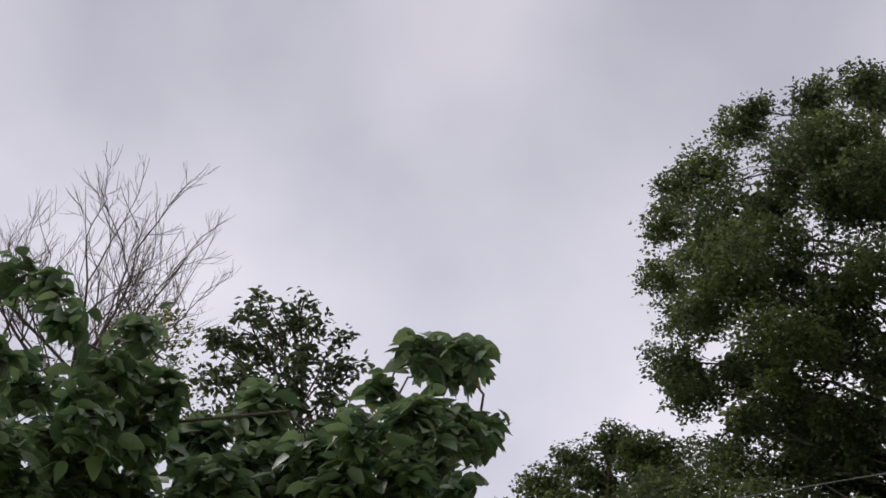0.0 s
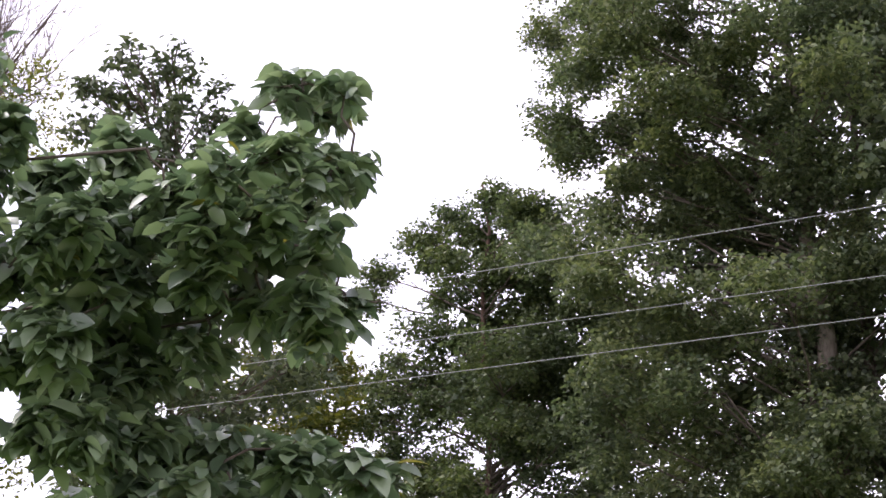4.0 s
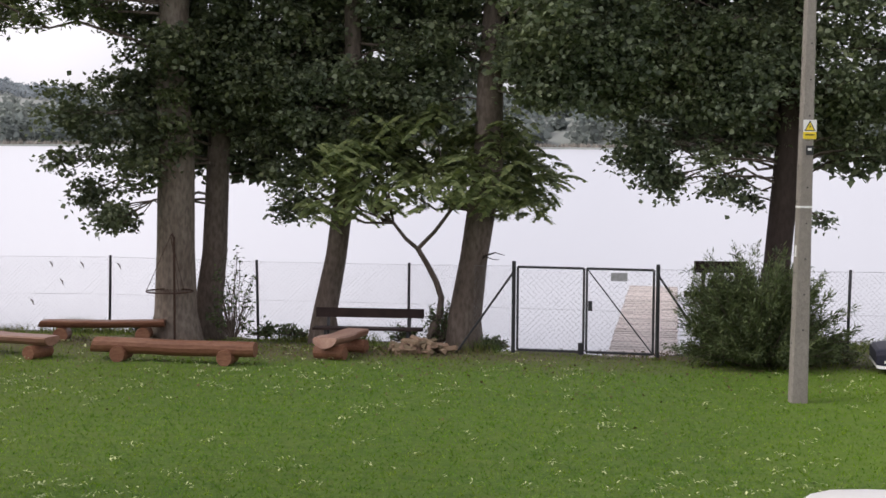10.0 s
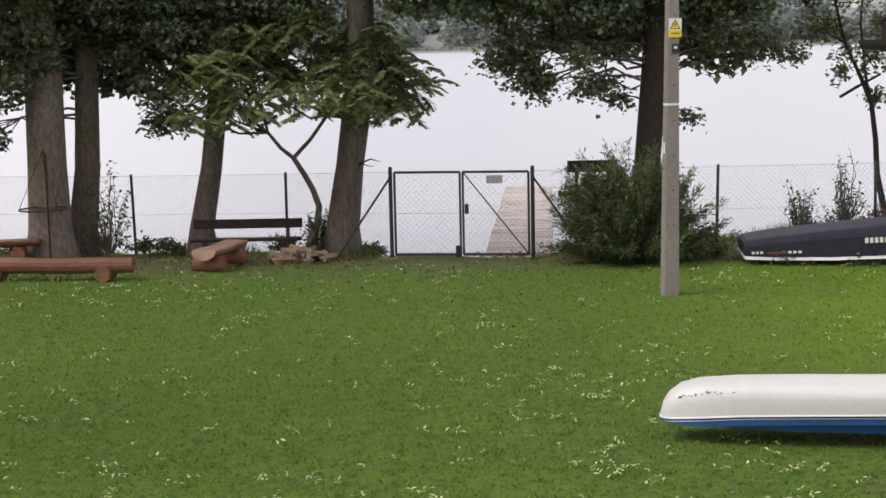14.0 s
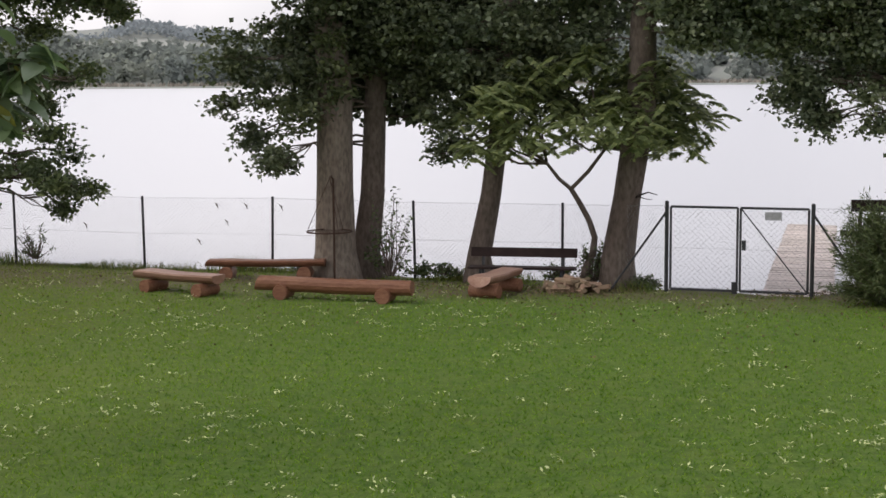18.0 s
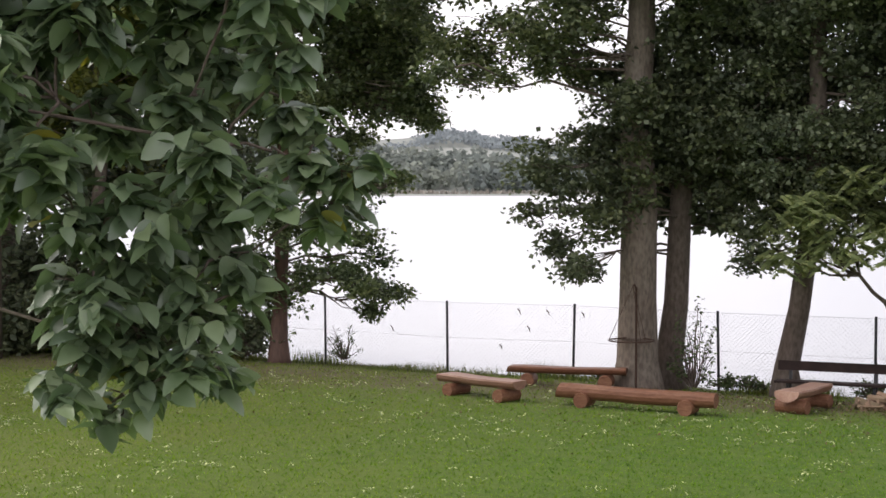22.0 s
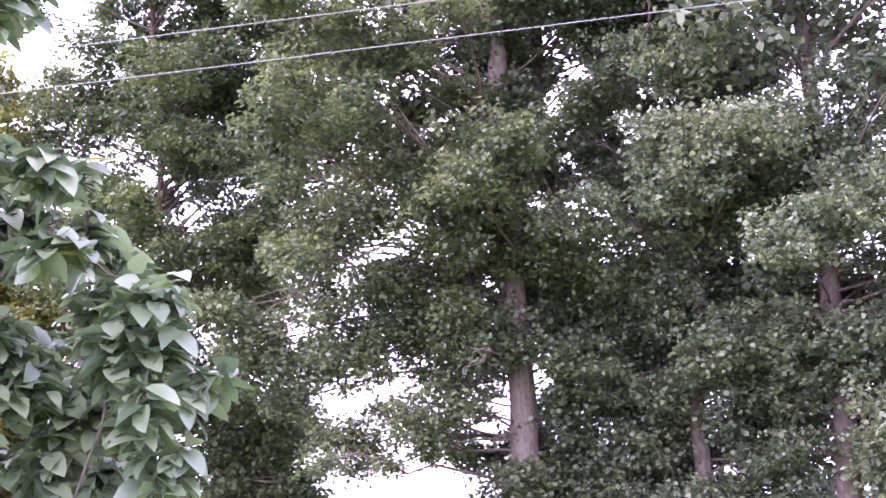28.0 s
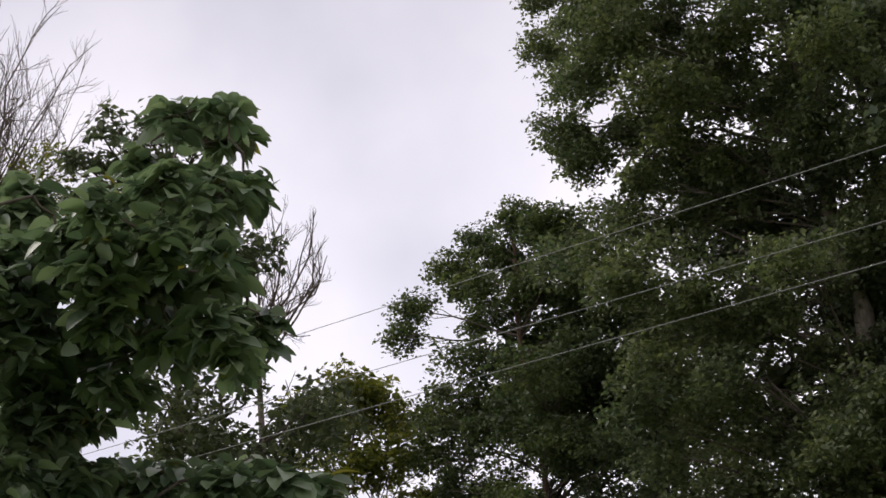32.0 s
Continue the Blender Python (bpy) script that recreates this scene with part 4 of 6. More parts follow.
def sapling():
    rng_ = np.random.default_rng(39)
    root = thing("birch_sapling", "thin sparse young tree leaning by the fence", "tree", pose(7.9, 27.3, 0))
    o = np.array((7.9, 27.3, 0))
    stem = [np.array(p) - o for p in ((7.9, 27.3, -0.1), (7.87, 27.3, 0.3), (7.68, 27.3, 1.15), (7.64, 27.3, 1.8), (7.55, 27.3, 2.47), (7.3, 27.3, 3.05), (7.05, 27.3, 3.57), (6.86, 27.3, 4.3), (6.6, 27.2, 5.3), (6.5, 27.2, 6.5))]
    part("trunk", Geo().tube(stem, (0.07, 0.064, 0.056, 0.05, 0.046, 0.036, 0.032, 0.027, 0.02, 0.01), 9), BARK_SHADED, root, smooth=True)
    part("limb", Geo().tube([stem[4], np.array((7.44, 27.25, 2.84)) - o, np.array((7.3, 27.2, 3.9)) - o, np.array((7.35, 27.2, 5.2)) - o], (0.035, 0.03, 0.022, 0.008), 7), BARK_SHADED, root)
    part("dead_branch", Geo().tube([np.array((6.97, 27.3, 2.59)) - o, np.array((7.3, 27.3, 2.78)) - o, np.array((7.7, 27.35, 2.98)) - o], (0.03, 0.028, 0.02), 7), BARK_SHADED, root)
    twig, pts = Geo(), []
    for x, y, z, r in T8:
        c = np.array((x, y, z)) - o
        a = min(stem[4:], key=lambda v: np.linalg.norm(v - c) + (0.6 if v[2] > c[2] else 0))
        twig.tube(bent(a, c, rng_, 5, 0.1, 0.03), (0.014, 0.011, 0.008, 0.006, 0.004), 4, caps=False)
        for k in range(int(14 + 60 * r)):
            e = c + rng_.normal(size=3) * r * 0.55
            twig.tube([c, (c + e) / 2 + rng_.normal(size=3) * 0.03, e], (0.006, 0.004, 0.003), 3, caps=False)
            pts += [e + rng_.normal(size=3) * 0.07 for _ in range(5)]
    tagged(part("branchwork", twig, BARK_SHADED, root), kind="stuff")
    part("crown", leaf_mesh("crown", np.array(pts), 0.105, rng_, narrow=0.65), LEAF_ASH, root)


sapling()
for x_, y_, top_, seed_ in ((-20.8, 31.0, 12.0, 91), (-29.5, 25.0, 12.5, 92), (-28.5, 17.0, 12.0, 93)):
    tree("dark_tree", "dark dense tree along the garden's edge", (x_, y_, 0), top_, 0.2, fill(rng, (x_, y_, top_ * 0.52), (3.6, 3.0, top_ * 0.46), 70, 1.1), seed_, BARK_DARK, LEAF_DARK, 0.28, 20, 11, 0.18)
MID = [(-10.79, 10.70, 12.75, 0.21), (-10.63, 11.31, 13.02, 0.21), (-10.31, 11.83, 12.82, 0.18), (-10.22, 11.99, 12.47, 0.17), (-10.17, 11.09, 12.22, 0.27), (-11.16, 11.25, 12.58, 0.32), (-11.22, 10.65, 12.58, 0.18), (-11.22, 10.65, 11.99, 0.25), (-10.69, 11.35, 11.87, 0.35), (-10.87, 10.79, 11.51, 0.34), (-10.51, 11.96, 12.17, 0.21), (-11.12, 10.44, 11.27, 0.30), (-10.72, 11.30, 11.10, 0.37), (-10.81, 10.70, 10.59, 0.36), (-11.28, 10.85, 12.66, 0.25), (-11.10, 11.44, 12.98, 0.27), (-10.73, 11.75, 13.11, 0.22), (-10.75, 10.70, 11.89, 0.30), (-10.66, 11.47, 12.22, 0.31), (-10.49, 11.99, 12.50, 0.23), (-10.74, 10.81, 12.99, 0.14), (-10.49, 11.34, 13.20, 0.13), (-10.2, 11.4, 9.3, 0.45), (-9.9, 11.5, 8.9, 0.4)]
tree("beech_tree", "slender tree with small dark leaves behind the near tree", (-11.7, 12.1, 0), 12.9, 0.12, MID + [(-10.6, 11.4, 9.0, 0.45), (-9.6, 11.6, 9.5, 0.3), (-10.4, 11.4, 9.8, 0.35)] + fill(rng, (-11.0, 12.1, 8.0), (1.7, 1.5, 4.2), 60, 0.5), 94, BARK_DARK, LEAF_DARK, 0.11, 230, 9, 0.075, lean=(0.6, 0.0), limb=0.03)
PALE = [(-22.83, 19.65, 21.06, 0.67), (-23.18, 19.29, 20.20, 0.80), (-22.11, 19.69, 20.33, 0.59), (-22.56, 19.74, 19.67, 0.79), (-22.99, 19.31, 18.85, 0.91), (-21.90, 19.64, 18.53, 0.76)]
tree("pale_green_tree", "light green tree beneath the leafless one", (-24.5, 19.0, 0), 17.0, 0.2, PALE + fill(rng, (-24.6, 19.0, 12.0), (2.4, 2.2, 4.5), 40, 0.8), 95, BARK_DARK, LEAF_GOLD, 0.13, 60, 10, 0.15)
TL = fill(rng, (-25.5, 30.0, 7.0), (5.5, 3.5, 7.0), 90, 1.1)
tree("dark_tree", "dark dense tree at the far corner of the lawn", (-25.0, 30.0, 0), 14.0, 0.25, TL, 40, BARK_DARK, LEAF_DARK, 0.25, 26, 11, 0.18)
tree("golden_tree", "golden-green tree standing beyond the garden", (-21.0, 28.5, 0), 13.0, 0.22, [(-22.07, 28.94, 16.53, 1.03), (-22.52, 28.40, 15.99, 0.88), (-21.33, 29.60, 16.46, 0.81), (-20.64, 29.64, 15.83, 0.58), (-22.46, 27.84, 16.55, 0.44), (-21.26, 29.00, 16.87, 0.59), (-23.58, 28.43, 15.26, 0.89), (-21.58, 28.15, 14.59, 0.99), (-20.55, 28.81, 14.77, 0.99), (-20.98, 27.91, 16.85, 0.65), (-21.44, 29.66, 16.96, 0.75), (-21.17, 30.20, 16.22, 0.75), (-19.88, 29.27, 14.77, 0.71), (-19.64, 29.51, 13.59, 0.78), (-20.15, 28.99, 13.33, 0.84), (-21.24, 29.19, 14.80, 0.87), (-21.73, 28.52, 15.69, 0.87), (-19.98, 30.62, 12.83, 0.72), (-21.89, 27.69, 13.80, 0.85)] + fill(rng, (-21.6, 28.8, 8.5), (3.0, 3.0, 5.0), 60, 0.9), 41, BARK_DARK, LEAF_GOLD, 0.2, 92, 11, 0.15)


def bare_tree(base, fork, reach, seed, label, spread, twigs, lean):
    rng_ = np.random.default_rng(seed)
    root = thing("bare_tree", label, "tree", pose(*base))
    part("trunk", Geo().tube([(0, 0, -0.2), (0.1, 0, fork * 0.4), (-0.1, 0, fork * 0.8), (0, 0, fork + reach * 0.2)], (0.2, 0.15, 0.08, 0.06), 10), BARK_DARK, root, smooth=True)

    def grow(g, p, way, length, r, depth):
        pts, q, w = [p], p, way
        for _ in range(4):
            w = Vector(w + Vector(rng_.normal(size=3)) * 0.12 + Vector((0, 0, 0.09))).normalized()
            q = q + w * length / 4
            pts.append(q)
        g.tube(pts, [r, r * 0.85, r * 0.7, r * 0.55, r * 0.42], 4 if depth else 6, caps=False)
        if depth >= 4:
            return
        for k in range(twigs + 2 if depth == 0 else twigs if depth == 1 else 2):
            at = pts[1 + (k % 4)]
            turn = Vector(rng_.normal(size=3)).normalized()
            grow(g, at, (w + turn * rng_.uniform(0.45, 0.85)).normalized(), length * rng_.uniform(0.5, 0.72), max(r * 0.5, 0.006), depth + 1)

    for k in range(9):
        a = k * 2.4
        g = Geo()
        grow(g, Vector((0, 0, fork - 0.8 + 0.14 * k)), Vector((math.cos(a) * spread * (1 - k * 0.06) + lean, math.sin(a) * spread, 1.0)).normalized(), reach * 0.5, 0.044, 0)
        part("limb", g, BARK_DARK, root)
    return root


bare_tree((-24.6, 19.0, 0), 19.6, 6.7, 51, "leafless tree with fine upright twigs against the sky", 1.4, 4, 0.05)
bare_tree((-21.9, 25.8, 0), 17.6, 4.4, 52, "slim leafless tree beyond the garden", 0.95, 2, 0.8)


# sumac: forked bent stem with pinnate leaves
def sumac(base, seed):
    rng_ = np.random.default_rng(seed)
    root = thing("sumac_tree", "small forked sumac with a flat crown of feathery leaves", "tree", pose(*base))
    B = Vector(base)
    fork = Vector((-3.0, 26.6, 1.72)) - B
    stem = [Vector((0.02, 0, -0.1)), Vector((0.08, 0, 0.25)), Vector((0.20, 0, 0.5)), Vector((0.24, 0, 0.82)), Vector((0.14, 0, 1.12)), Vector((-0.02, 0, 1.42)), fork]
    part("trunk", Geo().tube(stem, (0.085, 0.075, 0.066, 0.058, 0.053, 0.05, 0.045), 10), BARK_DARK, root, smooth=True)
    g = Geo()
    tips = []
    for k, p in enumerate([(-3.44, 26.59, 2.18), (-2.37, 26.66, 2.47), (-3.98, 26.66, 2.85), (-3.06, 26.68, 3.03), (-3.65, 26.60, 3.24), (-2.55, 26.62, 3.12), (-1.64, 26.61, 3.21), (-1.13, 26.54, 3.15), (-2.02, 26.60, 3.72), (-3.24, 26.69, 3.74), (-4.27, 26.68, 3.25), (-4.66, 26.50, 2.86), (-1.32, 26.63, 3.70), (-0.89, 26.57, 2.80), (-2.71, 26.53, 4.02), (-3.82, 26.53, 3.84), (-4.40, 26.66, 2.45), (-3.84, 26.69, 2.49), (-1.65, 26.60, 2.66), (-1.15, 26.58, 2.65), (-2.87, 26.60, 2.68), (-2.26, 26.67, 2.82), (-4.76, 26.65, 3.26), (-0.63, 26.51, 3.00), (-1.61, 26.54, 4.01), (-0.9, 26.6, 2.5)]):
        q = Vector((p[0] if p[0] < -2.4 else -2.4 + (p[0] + 2.4) * 0.84, p[1], p[2] - 0.12 * (p[2] > 3.6))) - B
        if k < 2:
            g.tube([fork, (fork + q) / 2 + Vector((0, 0, -0.05)), q], (0.04, 0.035, 0.03), 8)
            arms = arms + [q] if k else [q]
        else:
            a = min(arms, key=lambda v: (v - q).length)
            q.y += rng_.uniform(-1.2, 1.2)
            g.tube([a, (a + q) / 2 + Vector((0, 0, -0.12)), q], (0.025, 0.02, 0.014), 6)
            tips.append(q)
    part("forked_limb", g, BARK_DARK, root)
    verts = []
    for q in tips:
        for k in range(54 if q.z > 2.95 else 30):
            c = q + Vector((0, 0, 0.15)) + Vector(np.clip(rng_.normal(size=3), -1.6, 1.6) * np.array((0.32, 0.45, 0.18)))
            a = rng_.uniform(0, 2 * math.pi)
            way = np.array((math.cos(a), math.sin(a), rng_.uniform(-0.25, 0.3)))
            length = rng_.uniform(0.26, 0.44)
            for j in range(9):
                s = (j + 0.5) / 9
                p = np.array(c) + way * length * s + np.array((0, 0, -0.2 * s * s))
                sd = unit(np.cross(way, (0, 0, 1)))
                tang = unit(way + np.array((0, 0, -0.4 * s)))
                for sg in (-1, 1):
                    d = unit(sd * sg + tang * 0.35 + np.array((0, 0, rng_.uniform(-0.8, -0.15))))
                    ll = 0.15 * (0.55 + 0.9 * math.sin(math.pi * min(1, s + 0.12)) * 0.6)
                    w = tang * 0.054
                    verts.append((p, p + d * ll * 0.4 + w, p + d * ll, p + d * ll * 0.4 - w))
    part("crown", quads("crown", np.array(verts), 4, [(0, 1, 2, 3)]), LEAF_SUMAC, root)


sumac((-2.82, 26.75, 0), 61)


# juniper bush
def bush(name, label, centre, radii, n, leaf, seed, size=0.09, per=10, twig_up=0.5, narrow=0.25, spikes=0):
    rng_ = np.random.default_rng(seed)
    root = thing(name, label, "bush", pose(centre[0], centre[1], 0))
    g = Geo()
    pts, ways = [], []
    for k in range(n):
        a, s = rng_.uniform(0, 2 * math.pi), rng_.uniform(0.15, 1) ** 0.6
        up = rng_.uniform(0.1, 1)
        e = np.array((math.cos(a) * radii[0] * s * math.sqrt(1 - 0.7 * up * up), math.sin(a) * radii[1] * s * math.sqrt(1 - 0.7 * up * up), radii[2] * up * (1.1 - 0.25 * s)))
        e *= rng_.uniform(0.8, 1.12)
        p = bent((e[0] * 0.15, e[1] * 0.15, 0), e, rng_, 4, 0.06, 0.05)
        g.tube(p, (0.014, 0.010, 0.007, 0.004), 4, caps=False)
        d = unit(e)
        for j in range(per):
            pts.append(p[1] + (p[3] - p[1]) * rng_.uniform(0.2, 1.08) + rng_.normal(size=3) * 0.032)
            ways.append(d * np.array((1, 1, 0.55)))
    tagged(part("stemwork", g, BARK_DARK, root), kind="stuff")
    part("foliage", leaf_mesh("foliage", np.array(pts), size, rng_, droop=-twig_up, narrow=narrow, ways=np.array(ways) if narrow < 0.2 else None), leaf, root)
    return root


bush("juniper_bush", "spreading green juniper bush beside the gate", (2.86, 24.75), (1.6, 1.1, 1.8), 560, LEAF_JUNIPER, 71, 0.11, 115, 0.35, 0.17)
bush("weed_shrub", "leafy weed growing by the fence", (-6.5, 27.0), (0.62, 0.3, 1.65), 38, LEAF_WEED, 72, 0.08, 15, 0.2, 0.6)
bush("weed_shrub", "leafy shoots round the sumac stem", (-2.6, 26.8), (0.4, 0.3, 0.85), 50, LEAF_WEED, 73, 0.08, 14, 0.2, 0.5)
bush("weed_shrub", "low shrub by the fence", (-14.6, 28.5), (0.55, 0.35, 0.8), 34, LEAF_WEED, 74, 0.11, 8, 0.8, 0.2)
bush("weed_shrub", "dark leafy undergrowth at the foot of the alder", (-17.0, 28.2), (1.0, 0.5, 1.3), 90, LEAF_DARK, 87, 0.13, 22, 0.3, 0.6)
bush("weed_shrub", "young shrub behind the upturned boat", (6.1, 26.6), (0.42, 0.3, 1.2), 60, LEAF_WEED, 75, 0.075, 11, 0.4, 0.5)
bush("weed_shrub", "young shrub behind the upturned boat", (6.95, 26.7), (0.45, 0.3, 1.5), 66, LEAF_WEED, 76, 0.075, 11, 0.4, 0.5)

for x_, y_, w_, h_, seed_ in ((-6.0, 27.25, 0.5, 0.26, 101), (-5.5, 27.3, 0.4, 0.2, 102), (-3.3, 26.9, 0.4, 0.3, 103), (-8.4, 27.6, 0.5, 0.16, 104), (-1.6, 26.2, 0.35, 0.22, 107), (4.2, 25.2, 0.5, 0.45, 108), (5.4, 24.0, 0.5, 0.22, 109), (6.6, 23.9, 0.5, 0.2, 110)):
    bush("low_weed", "low leafy weeds along the foot of the fence", (x_, y_), (w_, 0.28, h_), 34, LEAF_WEED, seed_, 0.07, 12, 0.3, 0.6)
bush("withered_shrub", "low brown half-withered shrub behind the boat", (7.5, 26.3), (0.6, 0.35, 0.75), 70, LEAF_DRY, 83, 0.09, 16, 0.3, 0.5)
for x_, y_, s_, seed_ in ((-19.5, 29.3, 1.0, 77), (-23.0, 29.6, 1.2, 78), (-27.0, 28.6, 1.3, 79), (-30.0, 27.0, 1.2, 80), (-24.3, 26.6, 0.8, 84), (-22.4, 26.9, 0.72, 85), (-20.9, 27.6, 0.62, 86)):
    bush("hedge_bush", "dark dense bush at the far edge of the lawn", (x_, y_), (2.2 * s_, 1.2, 2.2 * s_), 240, LEAF_DARK, seed_, 0.17, 36, 0.2, 0.6)

# near tree with large leaves
def broad_leaves(name, centres, size, rng_, droop):
    """Leaves with a bent midrib and two rounded halves."""
    n = len(centres)
    a = rng_.uniform(0, 2 * math.pi, n)
    way = np.stack([np.cos(a), np.sin(a), rng_.normal(size=n) * 0.3 - droop], 1)
    way = unit(way)
    side = unit(np.cross(way, np.array((0, 0, 1.0)) + rng_.normal(size=(n, 3)) * 0.35))
    up = np.cross(side, way)
    length = (size * rng_.uniform(0.6, 1.25, n))[:, None]
    wide = length * rng_.uniform(0.5, 0.66, (n, 1))
    curl = rng_.uniform(0.12, 0.42, (n, 1))
    cols = []
    for s, w in ((0.0, 0.0), (0.09, 0.58), (0.30, 1.0), (0.62, 0.93), (0.88, 0.42), (1.0, 0.0)):
        p = centres + way * length * s - up * length * (curl * s * s)
        if w == 0:
            cols.append(p)
        else:
            cols += [p + side * wide * w / 2 + up * wide * w * 0.16, p, p - side * wide * w / 2 + up * wide * w * 0.16]
    verts = np.stack(cols, 1)
    faces = [(0, 2, 1), (0, 3, 2), (10, 11, 13), (11, 12, 13)] + [q for k in (1, 4, 7) for q in ((k, k + 1, k + 4, k + 3), (k + 1, k + 2, k + 5, k + 4))]
    return quads(name, verts, 14, faces, True)


NEAR_TOP = [(-3.92, 3.20, 6.82, 0.10), (-3.80, 3.00, 6.47, 0.14), (-3.75, 3.21, 6.46, 0.14), (-3.01, 3.99, 6.78, 0.11), (-2.80, 4.04, 6.77, 0.09), (-2.77, 4.13, 6.44, 0.08), (-2.80, 3.98, 6.33, 0.13), (-2.83, 3.71, 6.34, 0.13), (-2.67, 3.81, 6.01, 0.06), (-3.23, 3.98, 6.68, 0.07), (-2.91, 3.48, 6.17, 0.11), (-3.30, 3.68, 6.22, 0.14), (-3.91, 3.23, 6.35, 0.16), (-3.86, 2.67, 6.73, 0.08), (-3.73, 2.66, 6.53, 0.07), (-3.81, 2.89, 6.23, 0.16), (-2.89, 3.74, 6.08, 0.15), (-3.11, 3.67, 6.05, 0.18), (-3.47, 3.31, 6.04, 0.13), (-3.53, 3.68, 6.15, 0.14)]
NEAR_FLANK = [(-4.16, 2.69, 6.50, 0.12), (-4.48, 3.09, 6.65, 0.14), (-4.09, 2.71, 6.15, 0.15), (-4.41, 3.17, 6.39, 0.15), (-4.18, 2.88, 6.02, 0.15), (-4.49, 2.84, 7.04, 0.10), (-4.08, 2.68, 6.87, 0.09), (-4.20, 3.05, 6.28, 0.14), (-4.19, 3.28, 6.32, 0.15), (-4.20, 3.22, 6.10, 0.17), (-4.14, 3.46, 6.17, 0.17), (-4.01, 3.00, 5.79, 0.13), (-4.00, 3.26, 5.87, 0.14), (-3.98, 3.47, 5.99, 0.14), (-3.62, 3.34, 6.01, 0.14)]
NEAR_MID = [(-3.22, 4.47, 7.00, 0.12), (-2.94, 4.26, 6.53, 0.08), (-3.00, 4.04, 6.47, 0.13), (-2.92, 4.08, 6.08, 0.06), (-3.02, 4.43, 5.97, 0.06), (-2.86, 3.95, 5.84, 0.09), (-2.92, 4.10, 5.77, 0.05), (-3.13, 4.00, 5.87, 0.10), (-3.15, 3.94, 6.13, 0.09), (-3.49, 4.15, 6.60, 0.14), (-3.54, 3.95, 6.36, 0.14), (-3.89, 3.97, 6.71, 0.17), (-3.67, 3.49, 6.09, 0.20), (-3.54, 3.66, 5.94, 0.17), (-3.20, 3.75, 5.89, 0.10), (-3.64, 3.46, 5.67, 0.17), (-3.68, 3.83, 5.80, 0.16)]
NEAR_SIDE = [(-3.64, 3.70, 6.27, 0.16), (-3.54, 3.87, 6.36, 0.14), (-3.88, 3.90, 6.06, 0.17), (-3.80, 4.13, 6.14, 0.15), (-3.29, 3.91, 6.10, 0.14), (-3.15, 4.05, 6.14, 0.11), (-3.58, 4.20, 6.03, 0.08), (-3.68, 3.85, 5.65, 0.16), (-3.72, 3.72, 5.41, 0.16), (-3.66, 3.99, 5.44, 0.14), (-3.51, 4.27, 5.42, 0.10), (-3.04, 4.15, 5.28, 0.10), (-3.33, 4.61, 5.98, 0.07), (-3.34, 4.60, 6.18, 0.08), (-3.26, 4.23, 5.93, 0.09), (-3.36, 4.18, 6.03, 0.10), (-3.09, 4.27, 6.18, 0.09), (-3.26, 4.37, 6.49, 0.12), (-3.39, 3.91, 5.74, 0.09), (-3.46, 4.13, 5.77, 0.08), (-3.74, 4.23, 5.93, 0.09), (-3.70, 4.05, 5.76, 0.09)]
NEAR_BACK = [(-4.16, 4.16, 5.21, 0.14), (-3.81, 3.95, 4.91, 0.13), (-4.17, 4.19, 4.86, 0.13), (-3.72, 4.00, 5.22, 0.10), (-3.68, 4.17, 4.79, 0.13), (-3.79, 4.61, 4.87, 0.14), (-3.41, 4.48, 4.81, 0.13), (-3.17, 4.48, 4.70, 0.13), (-3.57, 4.13, 4.57, 0.12), (-3.78, 4.69, 4.65, 0.14), (-3.22, 4.34, 4.52, 0.12), (-3.06, 4.50, 4.53, 0.11), (-3.31, 5.18, 4.54, 0.13), (-3.08, 5.17, 4.48, 0.11), (-3.69, 4.33, 4.39, 0.13), (-3.41, 4.37, 4.34, 0.13), (-3.55, 4.94, 4.35, 0.14), (-3.29, 5.04, 4.30, 0.13), (-4.12, 3.96, 5.73, 0.16), (-3.90, 4.02, 5.66, 0.14), (-3.75, 4.17, 5.76, 0.09), (-4.36, 4.07, 6.27, 0.18), (-4.13, 3.78, 6.56, 0.17), (-3.83, 3.59, 5.40, 0.15), (-3.68, 3.73, 5.37, 0.15)]
NEAR_LOW = [(-2.40, 4.80, 3.80, 0.08), (-2.53, 4.86, 3.66, 0.08), (-2.56, 4.75, 3.84, 0.10), (-2.62, 4.82, 4.01, 0.11), (-2.50, 4.48, 4.22, 0.10), (-2.41, 4.59, 4.47, 0.08), (-2.55, 4.42, 4.40, 0.12), (-2.62, 4.48, 4.65, 0.14), (-2.51, 4.44, 4.76, 0.12), (-2.89, 4.75, 4.19, 0.13), (-2.68, 4.23, 3.84, 0.12), (-2.54, 4.37, 3.72, 0.09), (-2.86, 4.66, 3.50, 0.07), (-2.86, 4.35, 3.40, 0.09), (-2.96, 4.24, 3.23, 0.08), (-3.05, 4.78, 3.08, 0.10), (-3.00, 4.09, 3.34, 0.10), (-3.28, 3.81, 4.14, 0.16), (-3.53, 3.95, 3.98, 0.14)]
